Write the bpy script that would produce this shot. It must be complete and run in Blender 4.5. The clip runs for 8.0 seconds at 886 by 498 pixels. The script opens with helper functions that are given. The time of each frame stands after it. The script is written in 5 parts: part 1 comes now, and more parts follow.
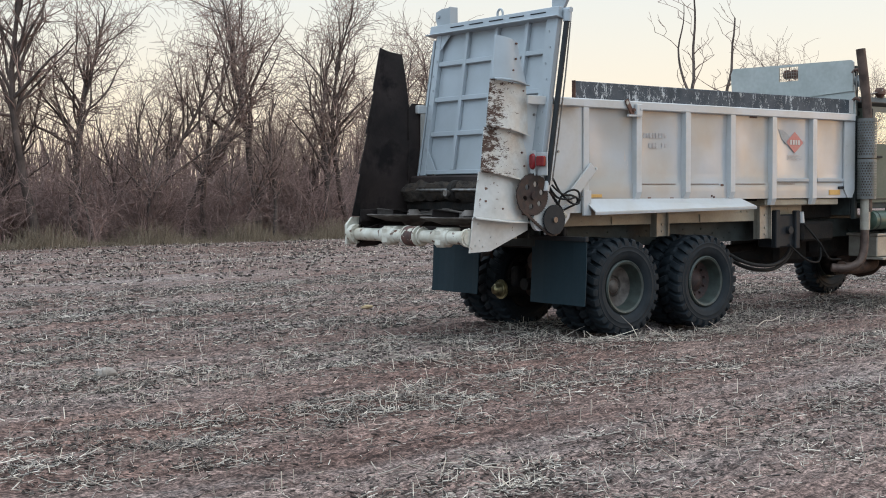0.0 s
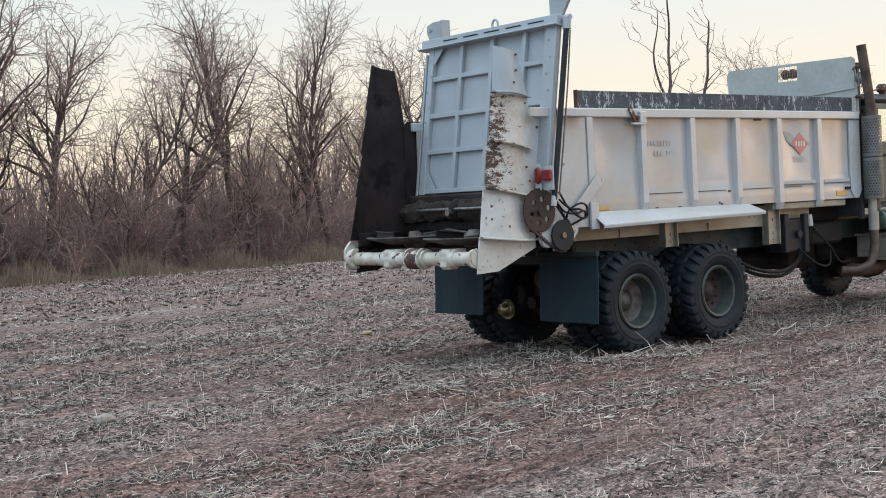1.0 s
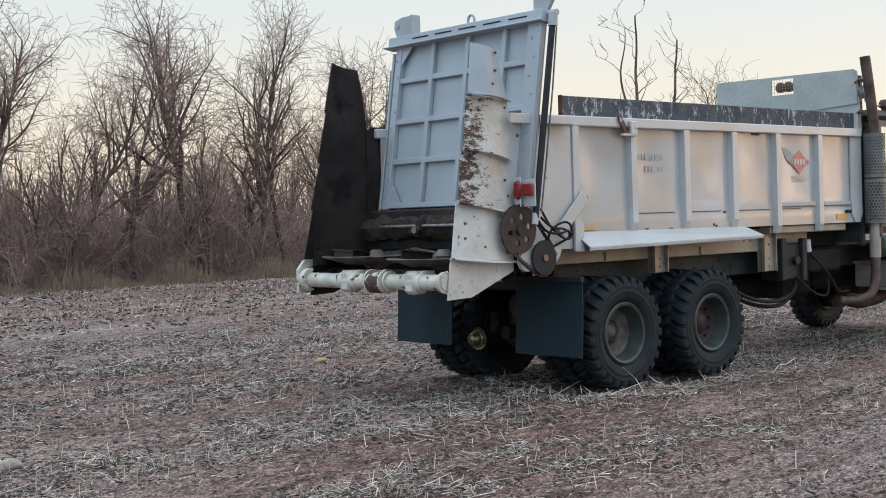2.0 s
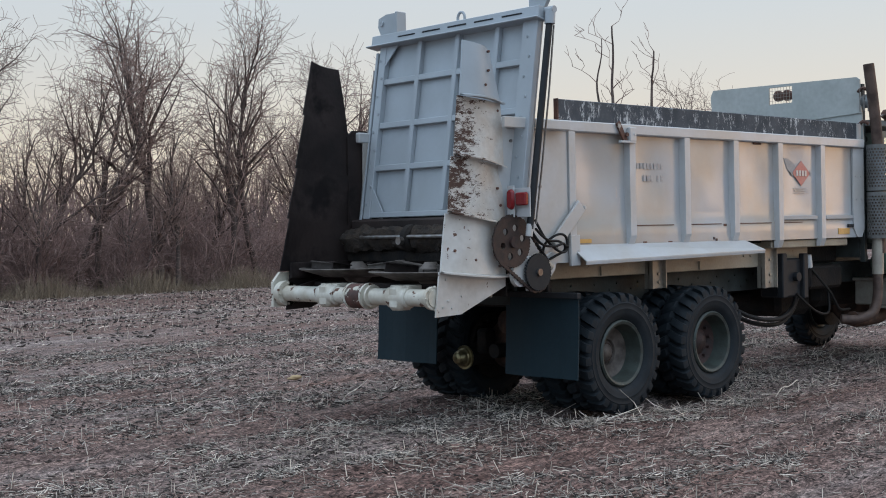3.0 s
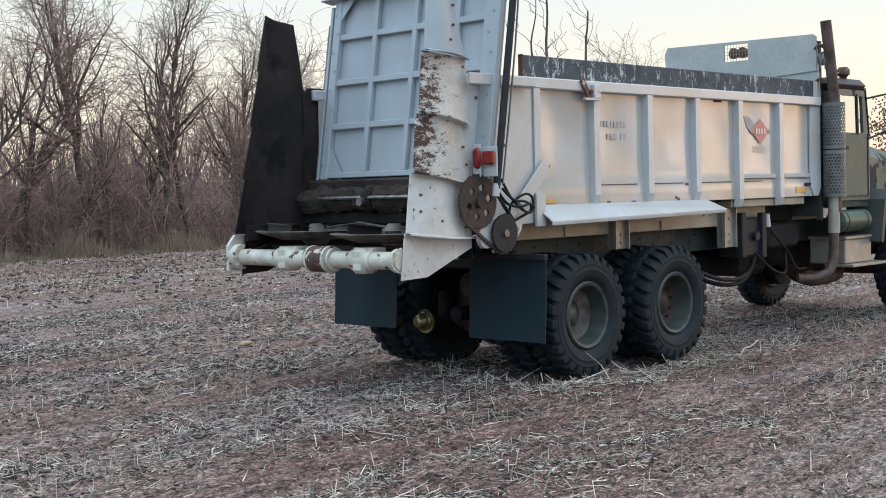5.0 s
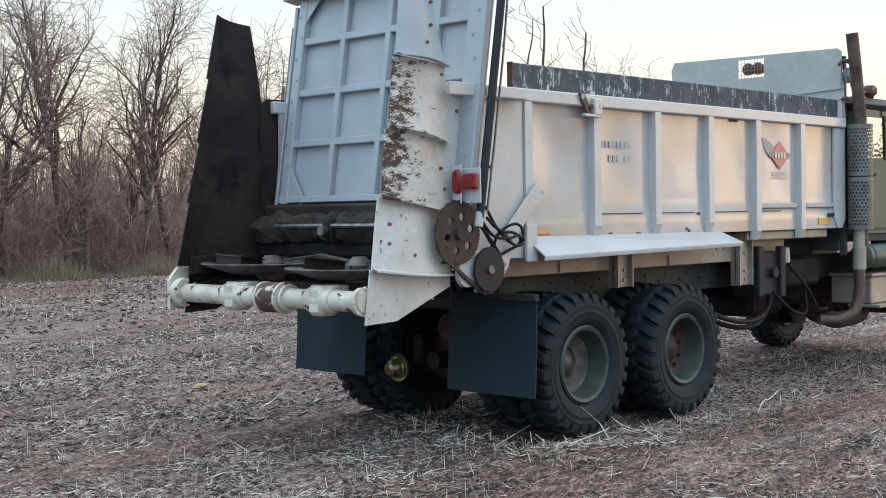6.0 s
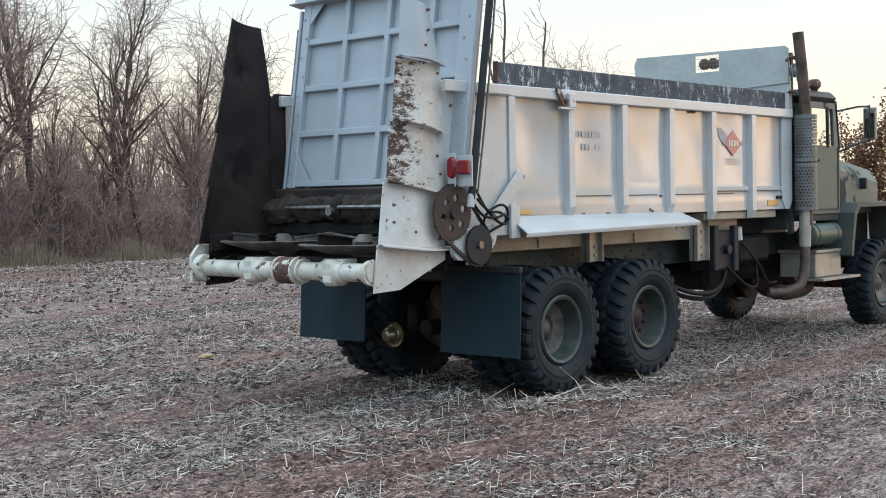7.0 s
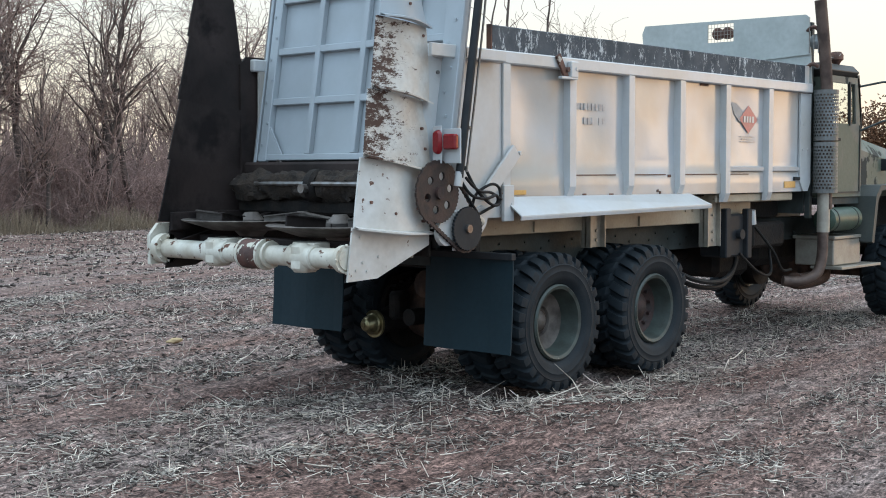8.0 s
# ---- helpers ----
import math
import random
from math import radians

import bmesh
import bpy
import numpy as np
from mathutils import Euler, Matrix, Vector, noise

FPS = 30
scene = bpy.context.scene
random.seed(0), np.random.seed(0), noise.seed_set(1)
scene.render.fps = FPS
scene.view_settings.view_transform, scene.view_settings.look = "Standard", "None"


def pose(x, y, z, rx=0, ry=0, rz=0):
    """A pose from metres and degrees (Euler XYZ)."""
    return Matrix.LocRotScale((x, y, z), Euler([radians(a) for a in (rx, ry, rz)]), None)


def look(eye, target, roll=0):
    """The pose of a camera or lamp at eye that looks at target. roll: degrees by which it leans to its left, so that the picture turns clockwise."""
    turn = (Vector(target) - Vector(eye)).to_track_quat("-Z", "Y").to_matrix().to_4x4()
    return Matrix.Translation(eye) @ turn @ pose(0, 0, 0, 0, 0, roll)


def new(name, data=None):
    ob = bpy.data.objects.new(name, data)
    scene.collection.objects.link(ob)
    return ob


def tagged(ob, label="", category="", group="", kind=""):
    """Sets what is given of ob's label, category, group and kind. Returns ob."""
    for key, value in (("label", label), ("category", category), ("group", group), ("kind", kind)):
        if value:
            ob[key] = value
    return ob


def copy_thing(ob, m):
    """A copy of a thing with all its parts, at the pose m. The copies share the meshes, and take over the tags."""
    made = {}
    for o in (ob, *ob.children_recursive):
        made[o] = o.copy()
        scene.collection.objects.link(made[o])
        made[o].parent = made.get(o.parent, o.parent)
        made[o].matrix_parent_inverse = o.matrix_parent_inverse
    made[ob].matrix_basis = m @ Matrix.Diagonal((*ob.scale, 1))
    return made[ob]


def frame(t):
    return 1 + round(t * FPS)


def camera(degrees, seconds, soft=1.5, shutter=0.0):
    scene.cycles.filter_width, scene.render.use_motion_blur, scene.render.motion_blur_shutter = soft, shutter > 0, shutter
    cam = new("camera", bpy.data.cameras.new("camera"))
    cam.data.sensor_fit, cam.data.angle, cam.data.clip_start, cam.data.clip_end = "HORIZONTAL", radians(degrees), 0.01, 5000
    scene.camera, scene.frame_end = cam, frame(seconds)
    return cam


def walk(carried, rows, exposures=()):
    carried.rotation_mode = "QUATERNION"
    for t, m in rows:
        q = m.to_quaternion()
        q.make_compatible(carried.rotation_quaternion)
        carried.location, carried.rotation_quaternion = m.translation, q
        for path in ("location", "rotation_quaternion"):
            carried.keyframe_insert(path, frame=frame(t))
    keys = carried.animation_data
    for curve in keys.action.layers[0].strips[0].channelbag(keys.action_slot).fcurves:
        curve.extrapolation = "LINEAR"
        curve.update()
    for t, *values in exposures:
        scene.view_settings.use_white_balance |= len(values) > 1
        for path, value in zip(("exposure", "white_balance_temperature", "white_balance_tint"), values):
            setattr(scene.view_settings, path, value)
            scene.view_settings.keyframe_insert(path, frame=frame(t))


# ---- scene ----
cam = camera(38, 8.0, soft=1.0)
PATH = [
    (0, (-10.480, -10.968, 1.611), (-9.230, -9.410, 1.520), -0.27),
    (0.5, (-10.830, -10.960, 1.581), (-9.566, -9.411, 1.512), -2.21),
    (1, (-10.357, -10.368, 1.662), (-9.078, -8.831, 1.594), -2.89),
    (1.5, (-9.856, -9.749, 1.658), (-8.551, -8.235, 1.600), -2.42),
    (3, (-9.017, -8.465, 1.664), (-7.652, -7.003, 1.635), -1.19),
    (3.5, (-9.602, -8.724, 1.636), (-8.202, -7.296, 1.589), -1.52),
    (4, (-9.300, -8.403, 1.648), (-7.888, -6.990, 1.551), -1.21),
    (5.5, (-8.552, -7.619, 1.670), (-7.097, -6.249, 1.589), -1.45),
    (6, (-7.797, -7.084, 1.692), (-6.349, -5.705, 1.637), -0.84),
    (6.5, (-7.981, -7.171, 1.693), (-6.523, -5.803, 1.637), -0.70),
    (7, (-8.884, -7.695, 1.663), (-7.392, -6.366, 1.586), -1.02),
    (7.5, (-8.694, -7.538, 1.668), (-7.193, -6.220, 1.561), -0.35),
    (8, (-8.017, -7.092, 1.707), (-6.528, -5.762, 1.586), -0.12),
]
walk(cam, [(t, look(e, g, r)) for t, e, g, r in PATH],
     exposures=[(0, -0.06, 6450, 11), (1.5, -0.06, 6400, 11), (3.0, -0.44, 6150, 13), (3.5, -0.50, 6050, 15), (4.0, -0.40, 6150, 13),
                (5.5, 0.10, 6200, 9), (7.0, 0.10, 6150, 8), (8.0, 0.09, 6100, 8)])


# ---------------------------------------------------------------- light
SUN_BEARING = -30.0          # degrees from +x towards +y
SUN_HEIGHT = 3.0
world = bpy.data.worlds.new("dusk_sky")
scene.world = world
world.use_nodes = True
wn = world.node_tree.nodes
sky = wn.new("ShaderNodeTexSky")
sky.sky_type = 'NISHITA'
sky.sun_disc = False
sky.sun_elevation = radians(SUN_HEIGHT)
sky.sun_rotation = radians(90.0 - SUN_BEARING)
sky.air_density, sky.dust_density, sky.ozone_density = 1.0, 1.6, 1.0
# thin high cloud after sunset: warm low down on the sun's side, cool blue on the other, paler towards the zenith
wl = world.node_tree.links.new
wtc, wsep = wn.new("ShaderNodeTexCoord"), wn.new("ShaderNodeSeparateXYZ")
wl(wtc.outputs["Generated"], wsep.inputs[0])


def dome(stops):
    r = wn.new("ShaderNodeValToRGB")
    els = r.color_ramp.elements
    while len(els) < len(stops):
        els.new(0.5)
    for e, (at_, c) in zip(els, stops):
        e.position, e.color = at_, (*c, 1)
    wl(wsep.outputs[2], r.inputs[0])
    return r.outputs[0]


glow = dome(((0.0, (0.475, 0.388, 0.278)), (0.06, (0.445, 0.398, 0.328)), (0.16, (0.372, 0.387, 0.380)), (0.30, (0.335, 0.398, 0.440)), (0.60, (0.65, 0.75, 0.85)), (1.0, (0.86, 0.95, 1.0))))
cool = dome(((0.0, (0.318, 0.370, 0.408)), (0.06, (0.312, 0.374, 0.420)), (0.16, (0.304, 0.380, 0.438)), (0.30, (0.300, 0.400, 0.485)), (0.60, (0.60, 0.76, 0.93)), (1.0, (0.86, 0.95, 1.0))))
wdot, wside, wmix = wn.new("ShaderNodeVectorMath"), wn.new("ShaderNodeMapRange"), wn.new("ShaderNodeMix")
wdot.operation = 'DOT_PRODUCT'
wdot.inputs[1].default_value = (0.98, 0.17, 0.0)
wl(wtc.outputs["Generated"], wdot.inputs[0])
wside.inputs[1].default_value, wside.inputs[2].default_value = -0.35, 0.45
wl(wdot.outputs["Value"], wside.inputs[0])
wmix.data_type = 'RGBA'
wl(wside.outputs[0], wmix.inputs[0])
wl(cool, wmix.inputs[6])
wl(glow, wmix.inputs[7])
wscale, wadd = wn.new("ShaderNodeVectorMath"), wn.new("ShaderNodeVectorMath")
wscale.operation, wadd.operation = 'SCALE', 'ADD'
wscale.inputs["Scale"].default_value = 0.026
wl(sky.outputs[0], wscale.inputs[0])
wl(wscale.outputs[0], wadd.inputs[0])
wl(wmix.outputs[2], wadd.inputs[1])
wl(wadd.outputs[0], wn["Background"].inputs[0])
wn["Background"].inputs[1].default_value = 2.2
sun = new("low_sun", bpy.data.lights.new("low_sun", 'SUN'))
sun.data.energy, sun.data.angle, sun.data.color = 0.12, radians(8), (1.0, 0.66, 0.40)
cb, sb = math.cos(radians(SUN_BEARING)), math.sin(radians(SUN_BEARING))
ch, sh = math.cos(radians(SUN_HEIGHT)), math.sin(radians(SUN_HEIGHT))
sun.matrix_world = look((60 * cb * ch, 60 * sb * ch, 60 * sh), (0, 0, 0))


# ---------------------------------------------------------------- materials
def mat(name, base, rough=0.6, metal=0.0, other=None, scale=6.0, mix=0.5, bump=0.1, fine=40.0, stretch=(1, 1, 1),
        chips=None, chip_scale=8.0, chip_at=0.62, chip_soft=0.03, chip_stretch=(1, 1, 1), rand=0.0, spec=0.5, chip_rough=0.55, chip_edge=None, grain=0.35):
    """Painted or raw surface: two scales of tone, fine relief, and stains or chips with a sharp shape."""
    m = bpy.data.materials.new(name)
    m.use_nodes = True
    nt = m.node_tree
    n, l = nt.nodes, nt.links.new
    p = n["Principled BSDF"]
    tc = n.new("ShaderNodeTexCoord")

    def noise_at(sc, st, detail=6.0, rough_=0.5):
        mp = n.new("ShaderNodeMapping")
        mp.inputs["Scale"].default_value = st
        l(tc.outputs["Object"], mp.inputs[0])
        t = n.new("ShaderNodeTexNoise")
        t.inputs["Scale"].default_value = sc
        t.inputs["Detail"].default_value = detail
        t.inputs["Roughness"].default_value = rough_
        l(mp.outputs[0], t.inputs["Vector"])
        return t.outputs[0]

    def ramp(src, a, b):
        r = n.new("ShaderNodeMapRange")
        r.inputs[1].default_value, r.inputs[2].default_value = a, b
        l(src, r.inputs[0])
        return r.outputs[0]

    def blend(fac, a, b):
        x = n.new("ShaderNodeMix")
        x.data_type = 'RGBA'
        l(fac, x.inputs[0])
        for sock, v in ((x.inputs[6], a), (x.inputs[7], b)):
            if isinstance(v, tuple):
                sock.default_value = (*v, 1)
            else:
                l(v, sock)
        return x.outputs[2]

    other = other or tuple(c * 0.7 for c in base)
    big = ramp(noise_at(scale, stretch), 0.5 - 0.22 / max(mix, .05) * 0.5, 0.5 + 0.22 / max(mix, .05) * 0.5)
    col = blend(big, base, other)
    small = ramp(noise_at(fine, stretch, 3.0), 0.3, 0.75)
    mul = n.new("ShaderNodeMix")
    mul.data_type, mul.blend_type = 'RGBA', 'MULTIPLY'
    mul.inputs[0].default_value = grain
    l(col, mul.inputs[6])
    cr = n.new("ShaderNodeValToRGB")
    cr.color_ramp.elements[0].color = (0.62, 0.6, 0.58, 1)
    l(small, cr.inputs[0])
    l(cr.outputs[0], mul.inputs[7])
    col = mul.outputs[2]
    rsock = None
    if chips:
        cn = noise_at(chip_scale, chip_stretch, 9.0, chip_rough)
        if chip_edge:
            sp, er, ad = n.new("ShaderNodeSeparateXYZ"), n.new("ShaderNodeMapRange"), n.new("ShaderNodeMath")
            l(tc.outputs["Object"], sp.inputs[0])
            l(sp.outputs[0], er.inputs[0])
            for k_, v_ in zip((1, 2, 3, 4), chip_edge):
                er.inputs[k_].default_value = v_
            l(cn, ad.inputs[0])
            l(er.outputs[0], ad.inputs[1])
            cn = ad.outputs[0]
        c = ramp(cn, chip_at, chip_at + chip_soft)
        col = blend(c, col, chips)
        rr = n.new("ShaderNodeMapRange")
        rr.inputs[3].default_value, rr.inputs[4].default_value = rough, min(1.0, rough + 0.4)
        l(c, rr.inputs[0])
        rsock = rr.outputs[0]
    if rand:
        oi = n.new("ShaderNodeNewGeometry")
        hv = n.new("ShaderNodeHueSaturation")
        mr = n.new("ShaderNodeMapRange")
        mr.inputs[3].default_value, mr.inputs[4].default_value = 1 - rand, 1 + rand
        l(oi.outputs["Random Per Island"], mr.inputs[0])
        l(mr.outputs[0], hv.inputs["Value"])
        l(col, hv.inputs["Color"])
        col = hv.outputs[0]
    l(col, p.inputs["Base Color"])
    p.inputs["Roughness"].default_value = rough
    if rsock:
        l(rsock, p.inputs["Roughness"])
    p.inputs["Metallic"].default_value = metal
    p.inputs["Specular IOR Level"].default_value = spec
    if bump:
        b = n.new("ShaderNodeBump")
        b.inputs["Strength"].default_value, b.inputs["Distance"].default_value = bump, 0.02
        l(noise_at(fine, stretch), b.inputs["Height"])
        l(b.outputs[0], p.inputs["Normal"])
    return m


M_WHITE = mat("white_paint", (0.53, 0.548, 0.562), 0.32, grain=0.14, other=(0.48, 0.465, 0.44), scale=2.2, mix=0.6, bump=0.03, fine=22,
              chips=(0.20, 0.10, 0.05), chip_scale=14, chip_at=0.735, chip_soft=0.05)
# the warm second tone imitates patches of warm sky reflected in the sheet
M_SIDE = mat("white_box_sheet", (0.43, 0.45, 0.468), 0.24, grain=0.14, other=(0.41, 0.38, 0.34), scale=1.3, mix=0.9, bump=0.30, fine=2.2,
             chips=(0.42, 0.30, 0.20), chip_scale=7, chip_at=0.70, chip_soft=0.10, chip_stretch=(2.2, 1, 0.25))
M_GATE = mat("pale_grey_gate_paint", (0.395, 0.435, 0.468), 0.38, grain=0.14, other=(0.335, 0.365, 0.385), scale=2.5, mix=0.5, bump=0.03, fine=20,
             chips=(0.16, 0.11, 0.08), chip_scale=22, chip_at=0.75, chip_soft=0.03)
M_WING = mat("chipped_white_paint", (0.62, 0.61, 0.585), 0.4, other=(0.53, 0.50, 0.455), scale=3.0, mix=0.6, bump=0.06, fine=18,
             chips=(0.12, 0.06, 0.04), chip_scale=15, chip_at=0.655, chip_soft=0.03)
M_WINGRUST = mat("rusted_white_paint", (0.62, 0.60, 0.56), 0.45, other=(0.54, 0.47, 0.40), scale=5.0, mix=0.8, bump=0.15, fine=30,
                 chips=(0.075, 0.040, 0.028), chip_scale=10, chip_at=0.545, chip_soft=0.02, chip_stretch=(0.9, 1.0, 1.9), chip_rough=0.85, chip_edge=(-1.90, -1.40, 0.09, -0.11))
M_PIPE = mat("dirty_white_pipe_paint", (0.68, 0.66, 0.58), 0.45, other=(0.50, 0.45, 0.36), scale=5, mix=0.7, bump=0.05, fine=30,
             chips=(0.12, 0.06, 0.04), chip_scale=11, chip_at=0.60)
M_RUST = mat("rusty_steel", (0.16, 0.075, 0.05), 0.75, other=(0.09, 0.05, 0.04), scale=12, mix=0.9, bump=0.3, fine=60,
             chips=(0.45, 0.40, 0.34), chip_scale=9, chip_at=0.66)
M_SPROCKET = mat("greasy_brown_steel", (0.060, 0.036, 0.030), 0.6, 0.2, other=(0.032, 0.024, 0.022), scale=14, mix=0.9, bump=0.2, fine=60)
M_DARK = mat("manure_stained_steel", (0.040, 0.028, 0.025), 0.68, spec=0.3, other=(0.017, 0.012, 0.011), scale=2.2, mix=0.9, bump=0.25, fine=25,
             chips=(0.012, 0.009, 0.009), chip_scale=2.6, chip_at=0.55, chip_soft=0.12)
M_MANURE = mat("dried_manure", (0.043, 0.030, 0.021), 0.95, other=(0.018, 0.013, 0.010), scale=14, mix=0.9, bump=0.8, fine=55)
M_STEEL = mat("worn_steel", (0.30, 0.29, 0.28), 0.35, 0.8, other=(0.18, 0.15, 0.13), scale=14, mix=0.8, bump=0.1, fine=60)
M_BLACK = mat("black_paint", (0.014, 0.017, 0.021), 0.6, spec=0.3, other=(0.026, 0.027, 0.029), scale=8, mix=0.6, bump=0.05)
M_HOSE = mat("black_rubber_hose", (0.010, 0.010, 0.011), 0.6, spec=0.2, other=(0.02, 0.019, 0.018), scale=20, bump=0.1)
M_RUBBER = mat("tyre_rubber", (0.010, 0.015, 0.020), 0.66, spec=0.22, other=(0.018, 0.024, 0.029), scale=6, mix=0.8, bump=0.06, fine=60)
M_FLAP = mat("mud_flap_rubber", (0.011, 0.027, 0.037), 0.6, spec=0.22, other=(0.014, 0.031, 0.041), scale=5, mix=0.5, bump=0.06, fine=25,
             chips=(0.10, 0.09, 0.08), chip_scale=34, chip_at=0.74)
# olive rim paint, darkened to carry the shade inside the dish
M_RIM = mat("olive_rim_paint", (0.050, 0.066, 0.058), 0.5, other=(0.032, 0.038, 0.034), scale=9, mix=0.8, bump=0.1,
            chips=(0.22, 0.20, 0.16), chip_scale=16, chip_at=0.66)
# near-black disc colour standing in for dish shade; overridden by M_DISC below
M_DISC = mat("dish_shade_disc_paint", (0.026, 0.034, 0.031), 0.6, other=(0.015, 0.018, 0.017), scale=12, mix=0.8, bump=0.2)
M_HUB = mat("rusty_hub", (0.055, 0.026, 0.022), 0.7, other=(0.028, 0.020, 0.019), scale=14, mix=0.8, bump=0.3)
M_OLIVE = mat("olive_chassis_paint", (0.058, 0.070, 0.068), 0.65, spec=0.3, other=(0.034, 0.039, 0.038), scale=5, mix=0.8, bump=0.15,
              chips=(0.10, 0.08, 0.06), chip_scale=14, chip_at=0.68)
# near-black base with a slightly browner second tone
M_NEARBLACK = mat("near_black_undercarriage", (0.011, 0.010, 0.010), 0.75, spec=0.25, other=(0.022, 0.017, 0.014), scale=9, mix=0.8, bump=0.4)
M_DIFF = mat("rusty_axle_casting", (0.085, 0.048, 0.034), 0.8, spec=0.25, other=(0.030, 0.020, 0.016), scale=8, mix=0.9, bump=0.4)
M_BRASS = mat("brass_cap", (0.42, 0.36, 0.20), 0.32, 0.8, other=(0.22, 0.18, 0.10), scale=18, mix=0.7, bump=0.1)
M_CAMO = mat("camouflage_cab_paint", (0.105, 0.125, 0.095), 0.55, other=(0.150, 0.150, 0.125), scale=1.6, mix=3.0, bump=0.08, fine=30,
             chips=(0.040, 0.038, 0.032), chip_scale=1.5, chip_at=0.53, chip_soft=0.02)
M_ROOF = mat("dark_cab_roof_paint", (0.030, 0.031, 0.028), 0.6, other=(0.05, 0.045, 0.04), scale=5, bump=0.15)
M_HEAD = mat("grey_green_headboard_paint", (0.47, 0.49, 0.47), 0.5, other=(0.40, 0.42, 0.40), scale=2.4, mix=0.7, bump=0.04, fine=18,
             chips=(0.20, 0.18, 0.15), chip_scale=26, chip_at=0.74)
M_BOARD = mat("worn_black_and_white_board", (0.034, 0.044, 0.056), 0.7, other=(0.075, 0.085, 0.098), scale=5, mix=0.7, bump=0.1,
              chips=(0.52, 0.53, 0.53), chip_scale=5.5, chip_at=0.555, chip_soft=0.02, chip_stretch=(1.9, 1.0, 0.8), chip_rough=0.88)
M_TAN = mat("tan_sill_paint", (0.44, 0.39, 0.30), 0.5, other=(0.33, 0.28, 0.21), scale=3, mix=0.8, bump=0.08,
            chips=(0.14, 0.09, 0.06), chip_scale=14, chip_at=0.68)
M_GUARD = mat("grey_heat_guard_paint", (0.22, 0.23, 0.23), 0.45, 0.4, other=(0.15, 0.15, 0.14), scale=7, mix=0.8, bump=0.08)
M_STACK = mat("heat_browned_pipe", (0.15, 0.105, 0.085), 0.6, 0.4, other=(0.075, 0.050, 0.042), scale=7, mix=0.9, bump=0.1)
M_TANK = mat("green_tank_paint", (0.060, 0.105, 0.075), 0.45, other=(0.045, 0.07, 0.05), scale=8, bump=0.05)
M_ALU = mat("dull_aluminium", (0.42, 0.39, 0.33), 0.45, 0.3, other=(0.30, 0.27, 0.23), scale=6, mix=0.6, bump=0.06)
M_RED = mat("red_lens", (0.26, 0.008, 0.014), 0.15, other=(0.17, 0.006, 0.010), scale=60, bump=0.05)
M_REDSIGN = mat("red_sign_vinyl", (0.56, 0.17, 0.16), 0.4, other=(0.5, 0.22, 0.20), scale=9, bump=0)
M_GREYSIGN = mat("grey_sign_vinyl", (0.30, 0.31, 0.32), 0.45, other=(0.38, 0.38, 0.38), scale=9, bump=0)
M_FADED = mat("faded_sign_vinyl", (0.36, 0.345, 0.345), 0.4, other=(0.42, 0.425, 0.43), scale=25, mix=1.5, bump=0)
M_AMBER = mat("amber_reflector", (0.62, 0.36, 0.10), 0.3, other=(0.55, 0.32, 0.10), scale=30, bump=0)
M_BARK = mat("grey_brown_bark", (0.150, 0.110, 0.092), 0.9, other=(0.080, 0.058, 0.049), scale=5, mix=0.9, bump=0.5, fine=30, stretch=(1, 1, 0.3), rand=0.2)
# reddish twigs, lightened so the colour carries the haze of distance
M_TWIG = mat("reddish_twigs", (0.360, 0.245, 0.202), 0.85, other=(0.225, 0.150, 0.124), scale=0.6, mix=0.8, bump=0, rand=0.35)
M_BRUSH = mat("grey_brush_stems", (0.345, 0.232, 0.202), 0.9, other=(0.215, 0.140, 0.120), scale=0.5, mix=0.9, bump=0, rand=0.4)
M_DRYGRASS = mat("dry_tan_grass", (0.30, 0.235, 0.165), 0.9, other=(0.20, 0.15, 0.10), scale=0.8, mix=0.8, bump=0, rand=0.3)
M_STRAW = mat("weathered_straw", (0.66, 0.585, 0.50), 0.8, other=(0.36, 0.30, 0.25), scale=1.5, mix=0.9, bump=0, rand=0.7)
# russet base brightened to carry the low sun's glow through the leaves
M_REDLEAF = mat("russet_leaves", (0.26, 0.115, 0.05), 0.8, other=(0.16, 0.08, 0.04), scale=1.0, bump=0, rand=0.35)
M_STONE = mat("pale_stone", (0.36, 0.32, 0.28), 0.85, other=(0.26, 0.22, 0.19), scale=12, bump=0.3)

M_CHAFF = mat("grey_weathered_chaff", (0.40, 0.36, 0.32), 0.85, other=(0.24, 0.205, 0.18), scale=1.5, mix=0.9, bump=0, rand=0.6)
M_HUSK = mat("yellow_husk", (0.50, 0.37, 0.21), 0.8, other=(0.45, 0.33, 0.18), scale=20, bump=0.2)
M_DISC = mat("dusty_worn_disc_steel", (0.16, 0.14, 0.125), 0.6, 0.2, other=(0.055, 0.044, 0.038), scale=7, mix=0.9, bump=0.15, fine=40)
M_FENDER = mat("dark_grey_green_fender_paint", (0.052, 0.060, 0.058), 0.55, other=(0.075, 0.080, 0.070), scale=1.8, mix=1.5, bump=0.06)
M_COUPLING = mat("flaking_rusty_paint", (0.125, 0.055, 0.042), 0.7, other=(0.07, 0.038, 0.032), scale=10, mix=0.9, bump=0.3,
                 chips=(0.52, 0.49, 0.41), chip_scale=9, chip_at=0.55, chip_soft=0.02)
M_GLASS = bpy.data.materials.new("cab_window_glass")
M_GLASS.use_nodes = True
gp = M_GLASS.node_tree.nodes["Principled BSDF"]
gp.inputs["Transmission Weight"].default_value, gp.inputs["Roughness"].default_value = 1.0, 0.03
